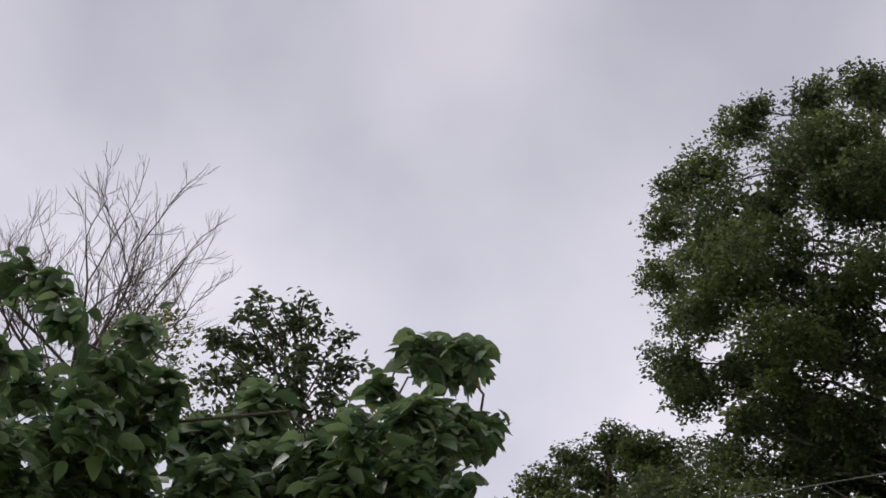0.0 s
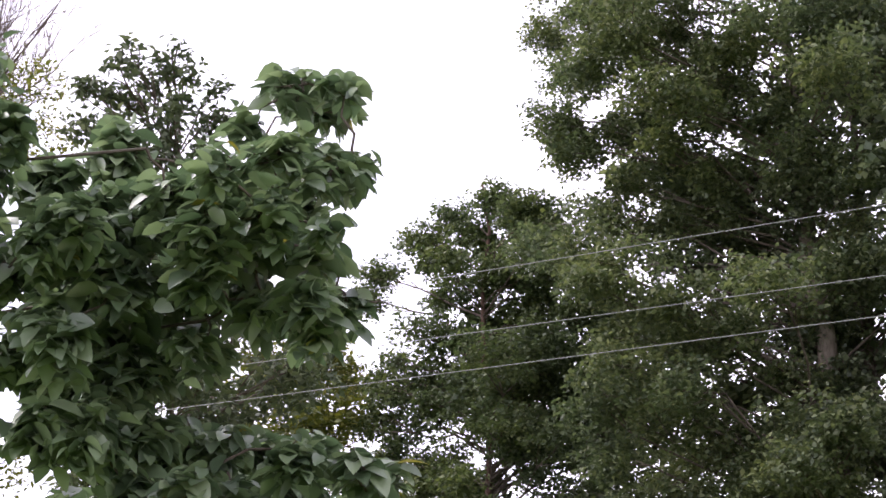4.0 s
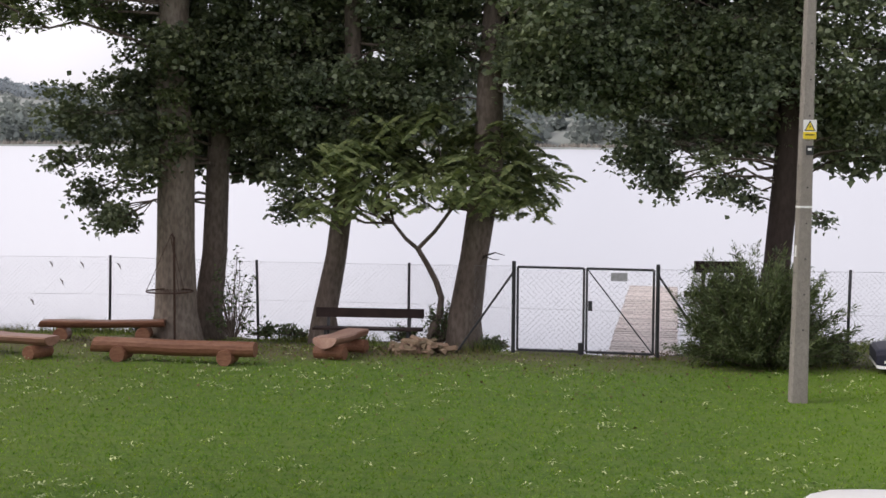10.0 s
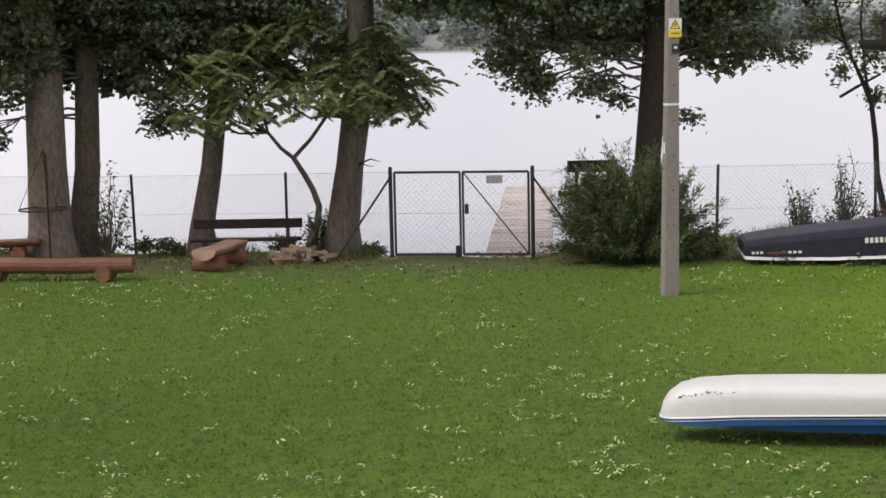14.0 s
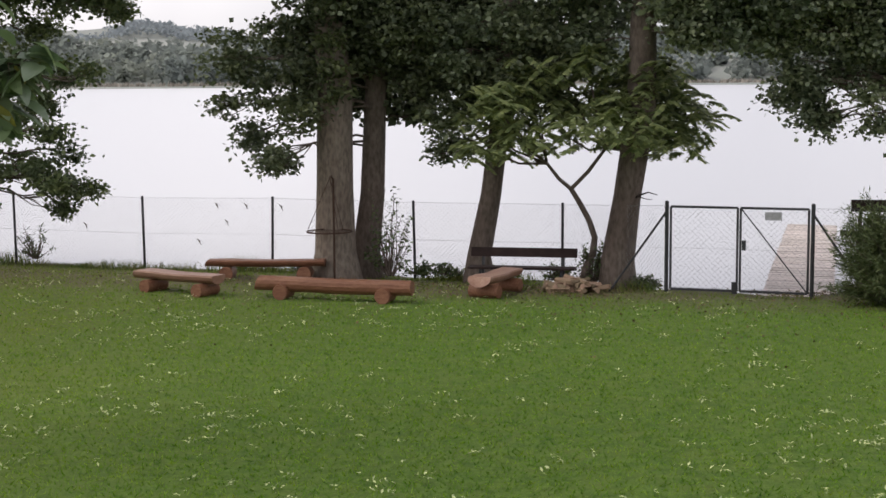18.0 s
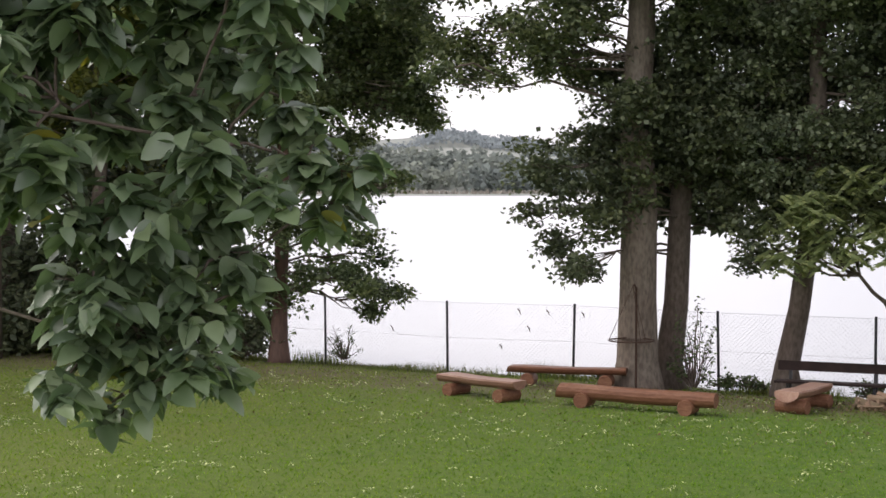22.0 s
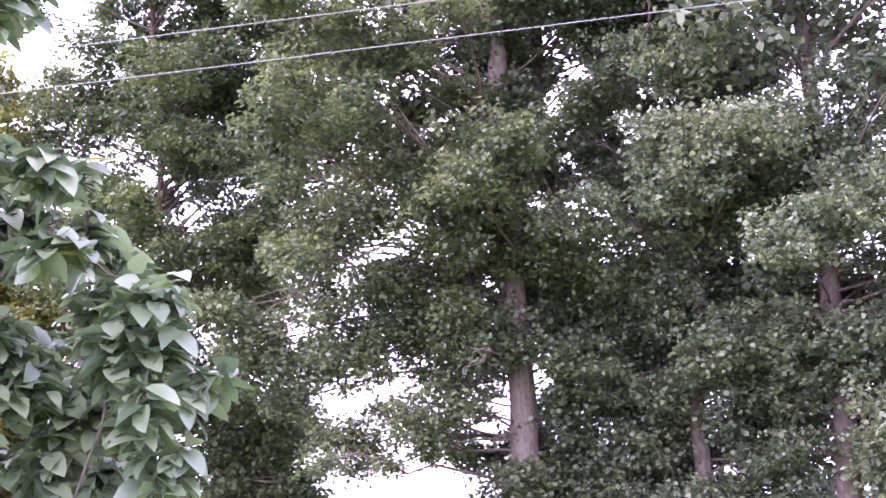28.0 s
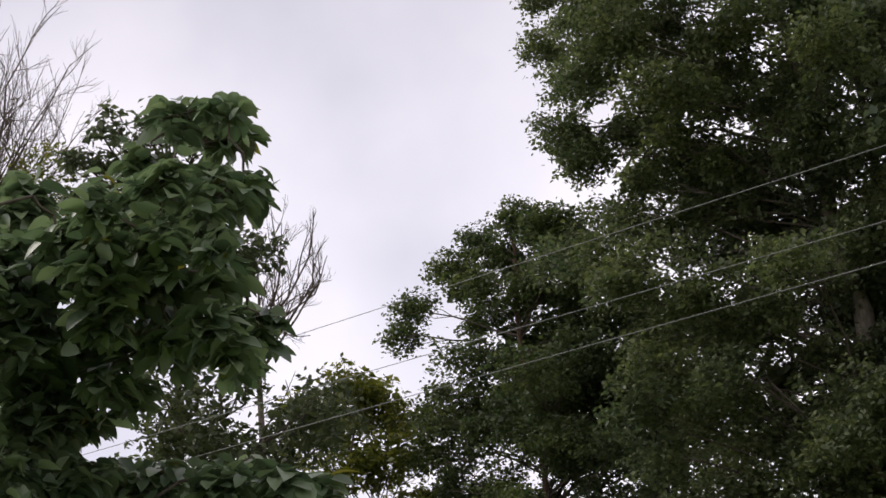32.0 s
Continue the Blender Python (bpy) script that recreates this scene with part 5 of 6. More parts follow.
NEAR_LEFT = [(-3.59, 4.41, 4.25, 0.20), (-3.26, 4.32, 4.40, 0.19), (-3.25, 4.68, 4.65, 0.20), (-3.58, 4.58, 4.75, 0.23), (-3.94, 4.50, 4.62, 0.24), (-3.55, 3.93, 4.74, 0.19), (-3.39, 4.67, 4.03, 0.18), (-3.17, 3.96, 3.85, 0.18), (-3.36, 3.81, 3.74, 0.18), (-2.88, 4.16, 3.69, 0.14), (-3.08, 4.11, 3.61, 0.14), (-3.79, 4.57, 3.72, 0.16), (-3.29, 4.33, 3.40, 0.13), (-3.11, 4.64, 4.24, 0.15), (-2.95, 4.68, 4.45, 0.17), (-3.57, 3.85, 4.22, 0.16), (-3.41, 3.74, 3.62, 0.10), (-3.00, 4.27, 3.45, 0.10)]
NEAR_HANG = [(-3.26, 4.47, 2.94, 0.08), (-3.14, 4.04, 3.07, 0.08), (-2.96, 4.26, 3.07, 0.08), (-2.77, 4.23, 3.14, 0.09), (-2.86, 4.63, 3.04, 0.06), (-3.08, 4.13, 3.20, 0.10), (-2.99, 4.32, 3.24, 0.10), (-2.78, 4.36, 3.31, 0.10), (-2.73, 4.55, 3.41, 0.10)]
NEAR_OUT = [(-3.70, 4.15, 5.45, 0.12), (-3.55, 4.26, 5.43, 0.12), (-3.53, 4.57, 5.50, 0.13), (-3.37, 4.73, 5.49, 0.11), (-2.88, 4.31, 5.27, 0.09), (-2.92, 4.56, 5.31, 0.07), (-3.38, 3.92, 5.13, 0.12), (-3.38, 4.22, 5.20, 0.13), (-3.40, 4.58, 5.27, 0.13), (-3.17, 4.64, 5.21, 0.12), (-2.91, 4.71, 5.09, 0.09), (-2.85, 4.35, 4.98, 0.11), (-2.93, 4.90, 5.06, 0.09), (-3.23, 4.54, 5.04, 0.13), (-3.26, 4.25, 4.98, 0.12), (-3.63, 4.38, 5.05, 0.13), (-3.44, 3.86, 4.93, 0.12), (-2.63, 4.57, 4.81, 0.09), (-2.99, 4.85, 4.87, 0.12), (-2.55, 4.50, 4.61, 0.10), (-2.70, 4.49, 4.58, 0.11), (-2.95, 4.51, 4.01, 0.13), (-2.92, 4.68, 3.67, 0.12), (-3.04, 4.52, 3.55, 0.11)]
rng = np.random.default_rng(81)
leaf_geo = Geo()
for s, w in ((0.0, 0.0), (0.07, 0.45), (0.22, 0.88), (0.42, 1.0), (0.64, 0.8), (0.85, 0.34), (1.0, 0.0)):
    z = -0.28 * s * s
    leaf_geo.v += [(0, s, z)] if w == 0 else [(-w * 0.28, s, z + w * 0.08), (0, s, z), (w * 0.28, s, z + w * 0.08)]
leaf_geo.f = [(0, 2, 1), (0, 3, 2), (13, 14, 16), (14, 15, 16)] + [q for k in range(4) for q in ((1 + 3 * k, 2 + 3 * k, 5 + 3 * k, 4 + 3 * k), (2 + 3 * k, 3 + 3 * k, 6 + 3 * k, 5 + 3 * k))]
single_leaf = leaf_geo.mesh("leaf", True)
single_leaf.materials.append(LEAF_SINGLE)
near = thing("broadleaf_tree", "near tree with large glossy drooping green leaves", "tree", pose(-7.5, 3.0, 0))
NB = np.array((-7.5, 3.0, 0))
part("trunk", Geo().tube([(0, 0, -0.1), (0, 0, 0.1), (0.03, 0, 1.4), (-0.05, 0.05, 3.0), (0.05, 0.0, 4.6), (0.0, 0.0, 6.0)], (0.2, 0.15, 0.12, 0.1, 0.07, 0.03), 12), BARK_DARK, near, smooth=True)
for bough, rows_ in (("upper_bough", NEAR_TOP), ("middle_bough", NEAR_MID), ("lower_bough", NEAR_LOW), ("inner_bough", NEAR_LEFT), ("hanging_bough", NEAR_HANG), ("outer_bough", NEAR_OUT), ("shaded_bough", NEAR_BACK), ("side_bough", NEAR_SIDE), ("high_bough", NEAR_FLANK)):
    g = Geo()
    pts = []
    hub = np.mean([q[:3] for q in rows_], 0) - NB
    start = np.array((0, 0, min(max(hub[2] + 0.1, 3.9), 5.2)))
    main = bent(start, hub, rng, 7, 0.04, 0.07)
    g.tube(main, np.linspace(0.012, 0.006, 7), 6, caps=False)
    nodes_ = [main[q] for q in (3, 4, 5, 6)]
    todo = [(np.array((x, y, z)) - NB, r) for x, y, z, r in rows_] + [(v - np.array((0, 0, 0.05)), 0.13) for v in (main[4:6] if hub[2] > 3.4 else ())]
    small = bough in ("upper_bough", "side_bough", "high_bough")
    while todo:
        pick = min(range(len(todo)), key=lambda q: min(np.linalg.norm(todo[q][0] - v) for v in nodes_))
        c, r = todo.pop(pick)
        a = min(nodes_, key=lambda v: np.linalg.norm(c - v))
        nodes_.append(c)
        p = bent(a, c, rng, 6, 0.1, 0.03)
        g.tube(p, (0.007, 0.006, 0.006, 0.005, 0.004, 0.003), 5, caps=False)
        for k in range(max(6, int((1600 if bough == "side_bough" else 960 if small else 660 if bough == "inner_bough" else 900) * r * r))):
            e = c + unit(rng.normal(size=3)) * r * rng.uniform(0.15, 0.85)
            g.tube([p[4], (p[4] + e) / 2 + rng.normal(size=3) * 0.02, e], (0.004, 0.003, 0.002), 3, caps=False)
            pts += [e + rng.normal(size=3) * 0.028 for _ in range(rng.integers(6, 11))]
    ob = part(bough, g, BARK_DARK, near)
    pts.sort(key=lambda v: -v[0] - 0.6 * v[2])
    for v in pts[:34 * 6:6]:
        a, s = rng.uniform(0, 2 * math.pi), (0.094 if small else 0.122) * rng.uniform(0.8, 1.25)
        one = part("leaf", single_leaf, None, ob)
        one.matrix_local = Matrix.Translation(v) @ Matrix.Rotation(a, 4, "Z") @ Matrix.Rotation(rng.normal() * 0.35, 4, "Y") @ Matrix.Rotation(-0.28 + rng.normal() * 0.3, 4, "X") @ Matrix.Scale(s, 4)
    pts = [v for k, v in enumerate(pts) if k >= 34 * 6 or k % 6]
    tagged(part("leaf_mass", broad_leaves("leaf_mass", np.array(pts), 0.092 if small else 0.105 if bough == "hanging_bough" else 0.116, rng, 0.28), LEAF_NEAR, ob), kind="stuff")


# ---- fence ----
def chain_mesh(a, b, height, z0=0.03, gap=0.062, w=0.0024):
    """Chain-link panel between two posts: crossing diagonal wires and three tension wires."""
    g = Geo()
    a, b = Vector(a), Vector(b)
    run = (b - a).to_2d().length
    way = Vector(((b - a).x, (b - a).y, 0)).normalized()
    out = Vector((-way.y, way.x, 0))

    def strip(u0, h0, u1, h1, off, w):
        drop_ = (b - a).z / run
        p, q = a + way * u0 + Vector((0, 0, z0 + h0 + drop_ * u0)), a + way * u1 + Vector((0, 0, z0 + h1 + drop_ * u1))
        d = (q - p).normalized()
        s = d.cross(out).normalized() * w / 2
        k = len(g.v)
        o = out * off
        g.v += [p - s + o, p + s + o, p + o + out * w, q - s + o, q + s + o, q + o + out * w]
        g.f += [(k, k + 1, k + 4, k + 3), (k + 1, k + 2, k + 5, k + 4), (k + 2, k, k + 3, k + 5)]

    for sign in (1, -1):
        u = -height
        while u < run:
            u0, u1, h0, h1 = u, u + height, 0.0, height
            if u0 < 0:
                h0, u0 = -u, 0.0
            if u1 > run:
                h1, u1 = height - (u1 - run), run
            if u1 - u0 > 0.02:
                strip(u0 if sign > 0 else run - u0, h0, u1 if sign > 0 else run - u1, h1, 0.004 * sign, w)
            u += gap * 1.414
    for hh in (0.02, height * 0.5, height - 0.01):
        strip(0, hh, run, hh, 0, 0.004)
    return g


def post_geo(h, r=0.027):
    return Geo().tube([(0, 0, -0.3), (0, 0, h - 0.01), (0, 0, h)], (r, r, r * 0.7), 10)


fence = thing("chain_link_fence", "grey chain-link fence on slim steel posts along the lake bank", "fence")
FENCE_TOP = 1.52
post_mesh = post_geo(FENCE_TOP + 0.03).mesh("post", True)
post_mesh.materials.append(STEEL_DARK)
for run_ in (FENCE_LEFT, FENCE_RIGHT):
    for k, (x, y) in enumerate(run_):
        if abs(x) > 1.3:
            p = part("post", post_mesh, None, fence)
            p.matrix_local = pose(x, y, fence_z(x), 0, 1.2 * math.sin(k * 2.3), 0)
        if k:
            q = run_[k - 1]
            part("mesh_panel", chain_mesh((*q, fence_z(q[0])), (x, y, fence_z(x)), FENCE_TOP - 0.03), WIRE, fence, "galvanised chain-link mesh")

stuck = Geo()
for x, y, z in ((-10.5, 28.33, 1.25), (-10.3, 28.35, 0.9), (-9.9, 28.4, 1.24), (-9.15, 28.4, 1.22), (-10.9, 28.33, 0.5), (-13.4, 28.35, 0.8)):
    stuck.tube([(x, y, z), (x + 0.05, y, z - 0.05), (x + 0.07, y, z - 0.13)], (0.008, 0.016, 0.004), 5)
tagged(part("caught_twigs", stuck, BARK_DARK, fence), kind="stuff")

# ---- gate ----
GL, GR = Vector((-1.22, 25.7, 0)), Vector((1.24, 25.4, 0))
gate = thing("double_gate", "closed dark steel double gate with wire mesh", "gate")
gw = (GR - GL).normalized()
mid = (GL + GR) / 2
for end, sign in ((GL, -1), (GR, 1)):
    part("gate_post", Geo().tube([end + Vector((0, 0, -0.3)), end + Vector((0, 0, 1.58)), end + Vector((0, 0, 1.6))], (0.035, 0.035, 0.025), 10), STEEL_DARK, gate)
    foot = end + gw * (1.02 * sign) + Vector((0, 0.0, -0.05))
    part("stay", Geo().tube([end + Vector((0, 0.02, 1.42)), foot], (0.02, 0.02), 8), STEEL_DARK, gate)
for k, (a, b) in enumerate(((GL + gw * 0.07, mid - gw * 0.02), (mid + gw * 0.03, GR - gw * 0.07))):
    leaf = part("gate_leaf", Geo(), STEEL_DARK, gate)
    lo, hi = Vector((0, 0, 0.06)), Vector((0, 0, 1.5))
    for name, p, q in (("top_rail", a + hi, b + hi), ("bottom_rail", a + lo, b + lo), ("stile", a + lo, a + hi), ("stile", b + lo, b + hi)):
        part(name, Geo().bar(p, q, 0.04), STEEL_DARK, leaf)
    if k:
        part("brace", Geo().bar(a + hi, b + lo, 0.02), STEEL_DARK, leaf)
    part("wire_mesh", chain_mesh(a + Vector((0, 0.0, 0)), b, 1.42, 0.07, 0.07, 0.0026), WIRE, leaf, "thin diamond wire mesh")
    if k:
        part("lock_box", Geo().box(a + Vector((0.06, -0.03, 0.86)), (0.07, 0.06, 0.17), None, 0.01), STEEL_DARK, leaf)
        part("sign_plate", Geo().box(a + gw * 0.55 + Vector((0, -0.025, 1.37)), (0.28, 0.006, 0.14), None, 0), PLATE, leaf, "pale weathered metal plate")
part("drop_bolt", Geo().box(mid + Vector((-0.06, -0.03, 0.12)), (0.1, 0.07, 0.2), None, 0.02), BLACK, gate)

# ---- jetty ----
jetty = thing("jetty", "grey weathered plank jetty running out into the lake", "jetty")
ja, jb = Vector((0.97, 26.3, -0.5)), Vector((1.97, 43.0, -0.5))
jw = (jb - ja).normalized()
jt = Matrix.Translation(ja) @ Matrix.Rotation(math.atan2(-jw.x, jw.y), 4, "Z")
plank_mesh = Geo().box((0, 0, 0), (1.35, 0.135, 0.04), None, 0.008).mesh("plank")
plank_mesh.materials.append(PLANK)
length = (jb - ja).length
rng = np.random.default_rng(5)
for k in range(int(length / 0.15)):
    p = part("plank", plank_mesh, None, jetty)
    p.matrix_local = jt @ pose(rng.normal() * 0.012, k * 0.15, rng.normal() * 0.003, 0, rng.normal() * 0.4, rng.normal() * 0.4)
for x in (-0.5, 0.5):
    part("beam", Geo().bar(jt @ Vector((x, -0.05, -0.1)), jt @ Vector((x, length, -0.1)), 0.1, 0.14), DARKWOOD, jetty)
    for k in range(6):
        q = jt @ Vector((x, 1 + k * 2.8, -0.15))
        part("pile", Geo().tube([q, q + Vector((0, 0, -2.6))], (0.07, 0.07), 10), DARKWOOD, jetty)

# ---- benches of logs ----
def log_bench(a, b, label, width=0.34, round_log=False, wood=LOG_TOP):
    """Half a log, flat side up, on two short crosswise logs; a and b are the ends of its top."""
    a, b = Vector((*a, 0)), Vector((*b, 0))
    run = (b - a).length
    m = Matrix.Translation((a + b) / 2) @ Matrix.Rotation(math.atan2((b - a).y, (b - a).x), 4, "Z")
    bench = thing("log_bench", label, "bench", m, "log benches round the fireplace")
    g, k = Geo(), 14
    rows = 9
    rng_ = np.random.default_rng(int(abs(a.x) * 100))
    for i in range(rows):
        u = -run / 2 + run * i / (rows - 1)
        sc = 1 + rng_.normal() * 0.028 - (0.04 if i in (0, rows - 1) else 0)
        for j in range(k):
            t = 2 * math.pi * j / k
            y, z = math.cos(t) * width / 2 * sc, math.sin(t) * width / 2 * sc * (1.0 if round_log else 0.68)
            top_cut = 0.12 if round_log else 0.025
            g.v.append((u + (0.05 * math.sin(t) if i == 0 else 0), y + 0.015 * math.sin(i * 1.3), 0.37 - top_cut + min(z, top_cut) + 0.006 * math.sin(i * 0.8 + 1)))
    for i in range(rows - 1):
        for j in range(k):
            p, q = i * k + j, i * k + (j + 1) % k
            g.f.append((p, q, q + k, p + k))
    g.f += [tuple(range(k - 1, -1, -1)), tuple(range((rows - 1) * k, rows * k))]
    part("seat", g, wood, bench, "split log seat stained red-brown", smooth=False)
    for u in (-run * 0.33, run * 0.33):
        r = 0.135 if round_log else 0.191 - width * 0.17
        part("support", Geo().tube([(u, -width * 0.5 - 0.06, r - 0.02), (u, -width * 0.5 - 0.045, r - 0.02), (u, width * 0.5 + 0.045, r - 0.02), (u, width * 0.5 + 0.06, r - 0.02)], (r * 0.95, r, r, r * 0.95), 16), LOG, bench, "short round log laid crosswise", smooth=False)
    return bench


log_bench((-8.12, 24.0), (-5.32, 23.72), "red-brown stained long log bench on two log feet", 0.28, True, LOG)
log_bench((-10.5, 24.5), (-8.8, 23.9), "red-brown split-log bench standing aslant on the lawn", 0.40)
log_bench((-9.8, 26.0), (-7.6, 26.35), "red-brown split-log bench beside the large tree trunk", 0.32, wood=LOG)
log_bench((-4.3, 24.35), (-3.95, 25.7), "red-brown split-log bench seen end on near the firewood", 0.42)

seat = thing("back_bench", "dark wooden park bench with a back board on iron legs", "bench", pose(-3.82, 26.15, -0.03, 0, 0, 0))
part("seat_board", Geo().box((0, -0.12, 0.36), (1.95, 0.30, 0.04), None, 0.01), DARKWOOD, seat)
part("back_board", Geo().box((0, 0.14, 0.61), (1.95, 0.045, 0.17), Matrix.Rotation(radians(-8), 3, "X"), 0.01), DARKWOOD, seat)
for x in (-0.75, 0.72):
    part("leg", Geo().bar((x, -0.22, 0.0), (x, -0.2, 0.35), 0.045), STEEL_DARK, seat)
    part("back_post", Geo().bar((x, 0.06, 0.0), (x, 0.17, 0.68), 0.05), STEEL_DARK, seat)

# ---- hanging grill ----
grill = thing("hanging_grill", "rusty round grate hung by chains from an iron post", "grill", pose(-7.42, 26.35, 0))
part("post", Geo().tube([(0, 0, -0.2), (0, 0, 1.9)], (0.022, 0.022), 8), RUST, grill)
part("hook", Geo().tube([(0, 0, 1.86), (-0.02, -0.06, 1.95), (-0.03, -0.12, 1.92)], (0.016, 0.015, 0.012), 8), RUST, grill)
RC = Vector((-0.04, -0.16, 0.92))
ring_pts = [RC + Vector((0.42 * math.cos(k * math.pi / 14), 0.42 * math.sin(k * math.pi / 14), 0)) for k in range(29)]
grate = part("grate", Geo().tube(ring_pts, [0.014] * 29, 6, caps=False), RUST, grill, "round rusty grate")
for k in range(-6, 7):
    half = math.sqrt(0.42 ** 2 - (k * 0.064) ** 2)
    part("grate_bar", Geo().tube([RC + Vector((k * 0.064, -half, 0)), RC + Vector((k * 0.064, half, 0))], (0.005, 0.005), 5), RUST, grate)
for k in range(3):
    t = 2 * math.pi * k / 3 + 3.3
    part("chain", Geo().tube([(-0.03, -0.12, 1.92), RC + Vector((0.42 * math.cos(t), 0.42 * math.sin(t), 0))], (0.006, 0.006), 5), RUST, grill)

# ---- firewood ----
pile = thing("firewood_pile", "small heap of pale split firewood on the grass", "firewood", pose(-2.85, 25.65, 0))
rng = np.random.default_rng(8)
billet = Geo()
billet.v = [Vector((x, y * w, z * w)) for x, w in ((-0.21, 0.9), (0.21, 1.0)) for y, z in ((-0.055, -0.03), (0.05, -0.035), (0.03, 0.04), (-0.02, 0.045))]
billet.f = [(3, 2, 1, 0), (4, 5, 6, 7), (0, 1, 5, 4), (1, 2, 6, 5), (2, 3, 7, 6), (3, 0, 4, 7)]
billet_mesh = billet.mesh("billet")
billet_mesh.materials.append(SPLIT)
for k in range(34):
    lay = k // 14
    p = part("billet", billet_mesh, None, pile)
    p.matrix_local = pose(rng.uniform(-0.5, 0.5) * (1 - lay * 0.3), rng.uniform(-0.25, 0.25) * (1 - lay * 0.3), 0.035 + lay * 0.065, rng.uniform(-170, 170), rng.uniform(-14, 14), rng.uniform(-75, 75))

# ---- concrete pole ----
POLE = (3.03, 21.35)
pole = thing("concrete_pole", "weathered concrete power pole with a yellow warning sign on it", "pole", pose(*POLE, 0, 0, 0.4, 6))
g = Geo()
levels = 26
for k in range(levels):
    z = -0.3 + 10.0 * k / (levels - 1)
    w, d_ = 0.122 - 0.0085 * z, 0.10 - 0.004 * z
    b = 0.022
    for x, y in ((-w + b, -d_), (w - b, -d_), (w, -d_ + b), (w, d_ - b), (w - b, d_), (-w + b, d_), (-w, d_ - b), (-w, -d_ + b)):
        g.v.append((x, y, z))
for k in range(levels - 1):
    for j in range(8):
        p, q = k * 8 + j, k * 8 + (j + 1) % 8
        g.f.append((p, q, q + 8, p + 8))
g.f += [tuple(range(7, -1, -1)), tuple(range((levels - 1) * 8, levels * 8))]
part("shaft", g, CONCRETE, pole)
for k in range(9):
    z = 0.85 + k * 0.5
    part("hole", Geo().tube([(-0.117 + 0.0085 * z, 0.0, z), (-0.125 + 0.0085 * z, 0.0, z)], (0.018, 0.018), 10), BLACK, pole)
    part("hole", Geo().tube([(0.02, -0.096 + 0.004 * z, z + 0.2), (0.02, -0.103 + 0.004 * z, z + 0.2)], (0.012, 0.012), 10), BLACK, pole)
sign = part("warning_sign", Geo().box((0.025, -0.098, 3.86), (0.185, 0.006, 0.27), None, 0.0), WHITE, pole, "yellow plate with a lightning warning triangle")
tri = Geo()
tri.v = [(-0.055, -0.103, 3.84), (0.105, -0.103, 3.84), (0.025, -0.103, 3.985), (-0.033, -0.1045, 3.853), (0.083, -0.1045, 3.853), (0.025, -0.1045, 3.958)]
tri.f = [(0, 1, 2)]
part("triangle", tri, BLACK, sign)
tri2 = Geo()
tri2.v, tri2.f = [(x, -0.1055, z) for x, z in ((-0.035, 3.852), (0.085, 3.852), (0.025, 3.96))], [(0, 1, 2)]
part("triangle_field", tri2, YELLOW, sign)
bolt_ = Geo()
bolt_.v, bolt_.f = [(x, -0.107, z) for x, z in ((0.032, 3.94), (0.012, 3.90), (0.024, 3.90), (0.014, 3.862), (0.04, 3.91), (0.026, 3.91))], [(0, 1, 2, 5), (2, 3, 4, 5)]
part("lightning_mark", bolt_, BLACK, sign)
part("lower_field", Geo().box((0.025, -0.1025, 3.777), (0.183, 0.003, 0.10)), YELLOW, sign)
part("sign_bar", Geo().box((0.025, -0.105, 3.785), (0.13, 0.002, 0.014)), BLACK, sign)
plate = part("small_plate", Geo().box((0.03, -0.10, 3.57), (0.1, 0.006, 0.13)), BLACK, pole, "small black plate")
part("plate_mark", Geo().box((0.03, -0.105, 3.585), (0.05, 0.003, 0.035)), WHITE, plate)
part("strap", Geo().box((0, 0, 2.78), (0.206, 0.19, 0.03), None, 0.03), WHITE, pole, "white tie round the pole")
part("paint_mark", Geo().box((-0.105, -0.03, 2.16), (0.005, 0.08, 0.16)), WHITE, pole)

# ---- wires ----
WIRES = (((-11.99, 7.69), (3.0, 10.02), 8.12), ((-12.2, 7.66), (3.0, 10.46), 7.72), ((-12.2, 7.39), (3.0, 10.15), 7.32))
for k, (p, q, z) in enumerate(WIRES):
    p, q = Vector((*p, z)), Vector((*q, z))
    run_ = q - p
    p, q = p - run_ * 1.0, q + run_ * 0.5
    cable = Geo().tube([p + (q - p) * s + Vector((0, 0, 0.0)) for s in np.linspace(0, 1, 9)], [0.0031] * 9, 5)
    tagged(part("overhead_wire", cable, CABLE), "thin grey overhead power wire", "wire", "overhead wires")

# ---- upturned canoe ----
def hull(sections, k=12):
    """A hull from rows of (x, half width, depth, keel height, flatness), upside down: the keel is on top."""
    g = Geo()
    for x, w, low, top_, e in sections:
        for j in range(k + 1):
            t = math.pi * j / k
            y = w * math.copysign(abs(math.cos(t)) ** e, math.cos(t))
            z = low + (top_ - low) * abs(math.sin(t)) ** e
            g.v.append((x, y, z))
    for i in range(len(sections) - 1):
        for j in range(k):
            p = i * (k + 1) + j
            g.f.append((p, p + 1, p + k + 2, p + k + 1))
    g.f += [tuple(range(k, -1, -1)), tuple(range((len(sections) - 1) * (k + 1), len(sections) * (k + 1)))]
    return g


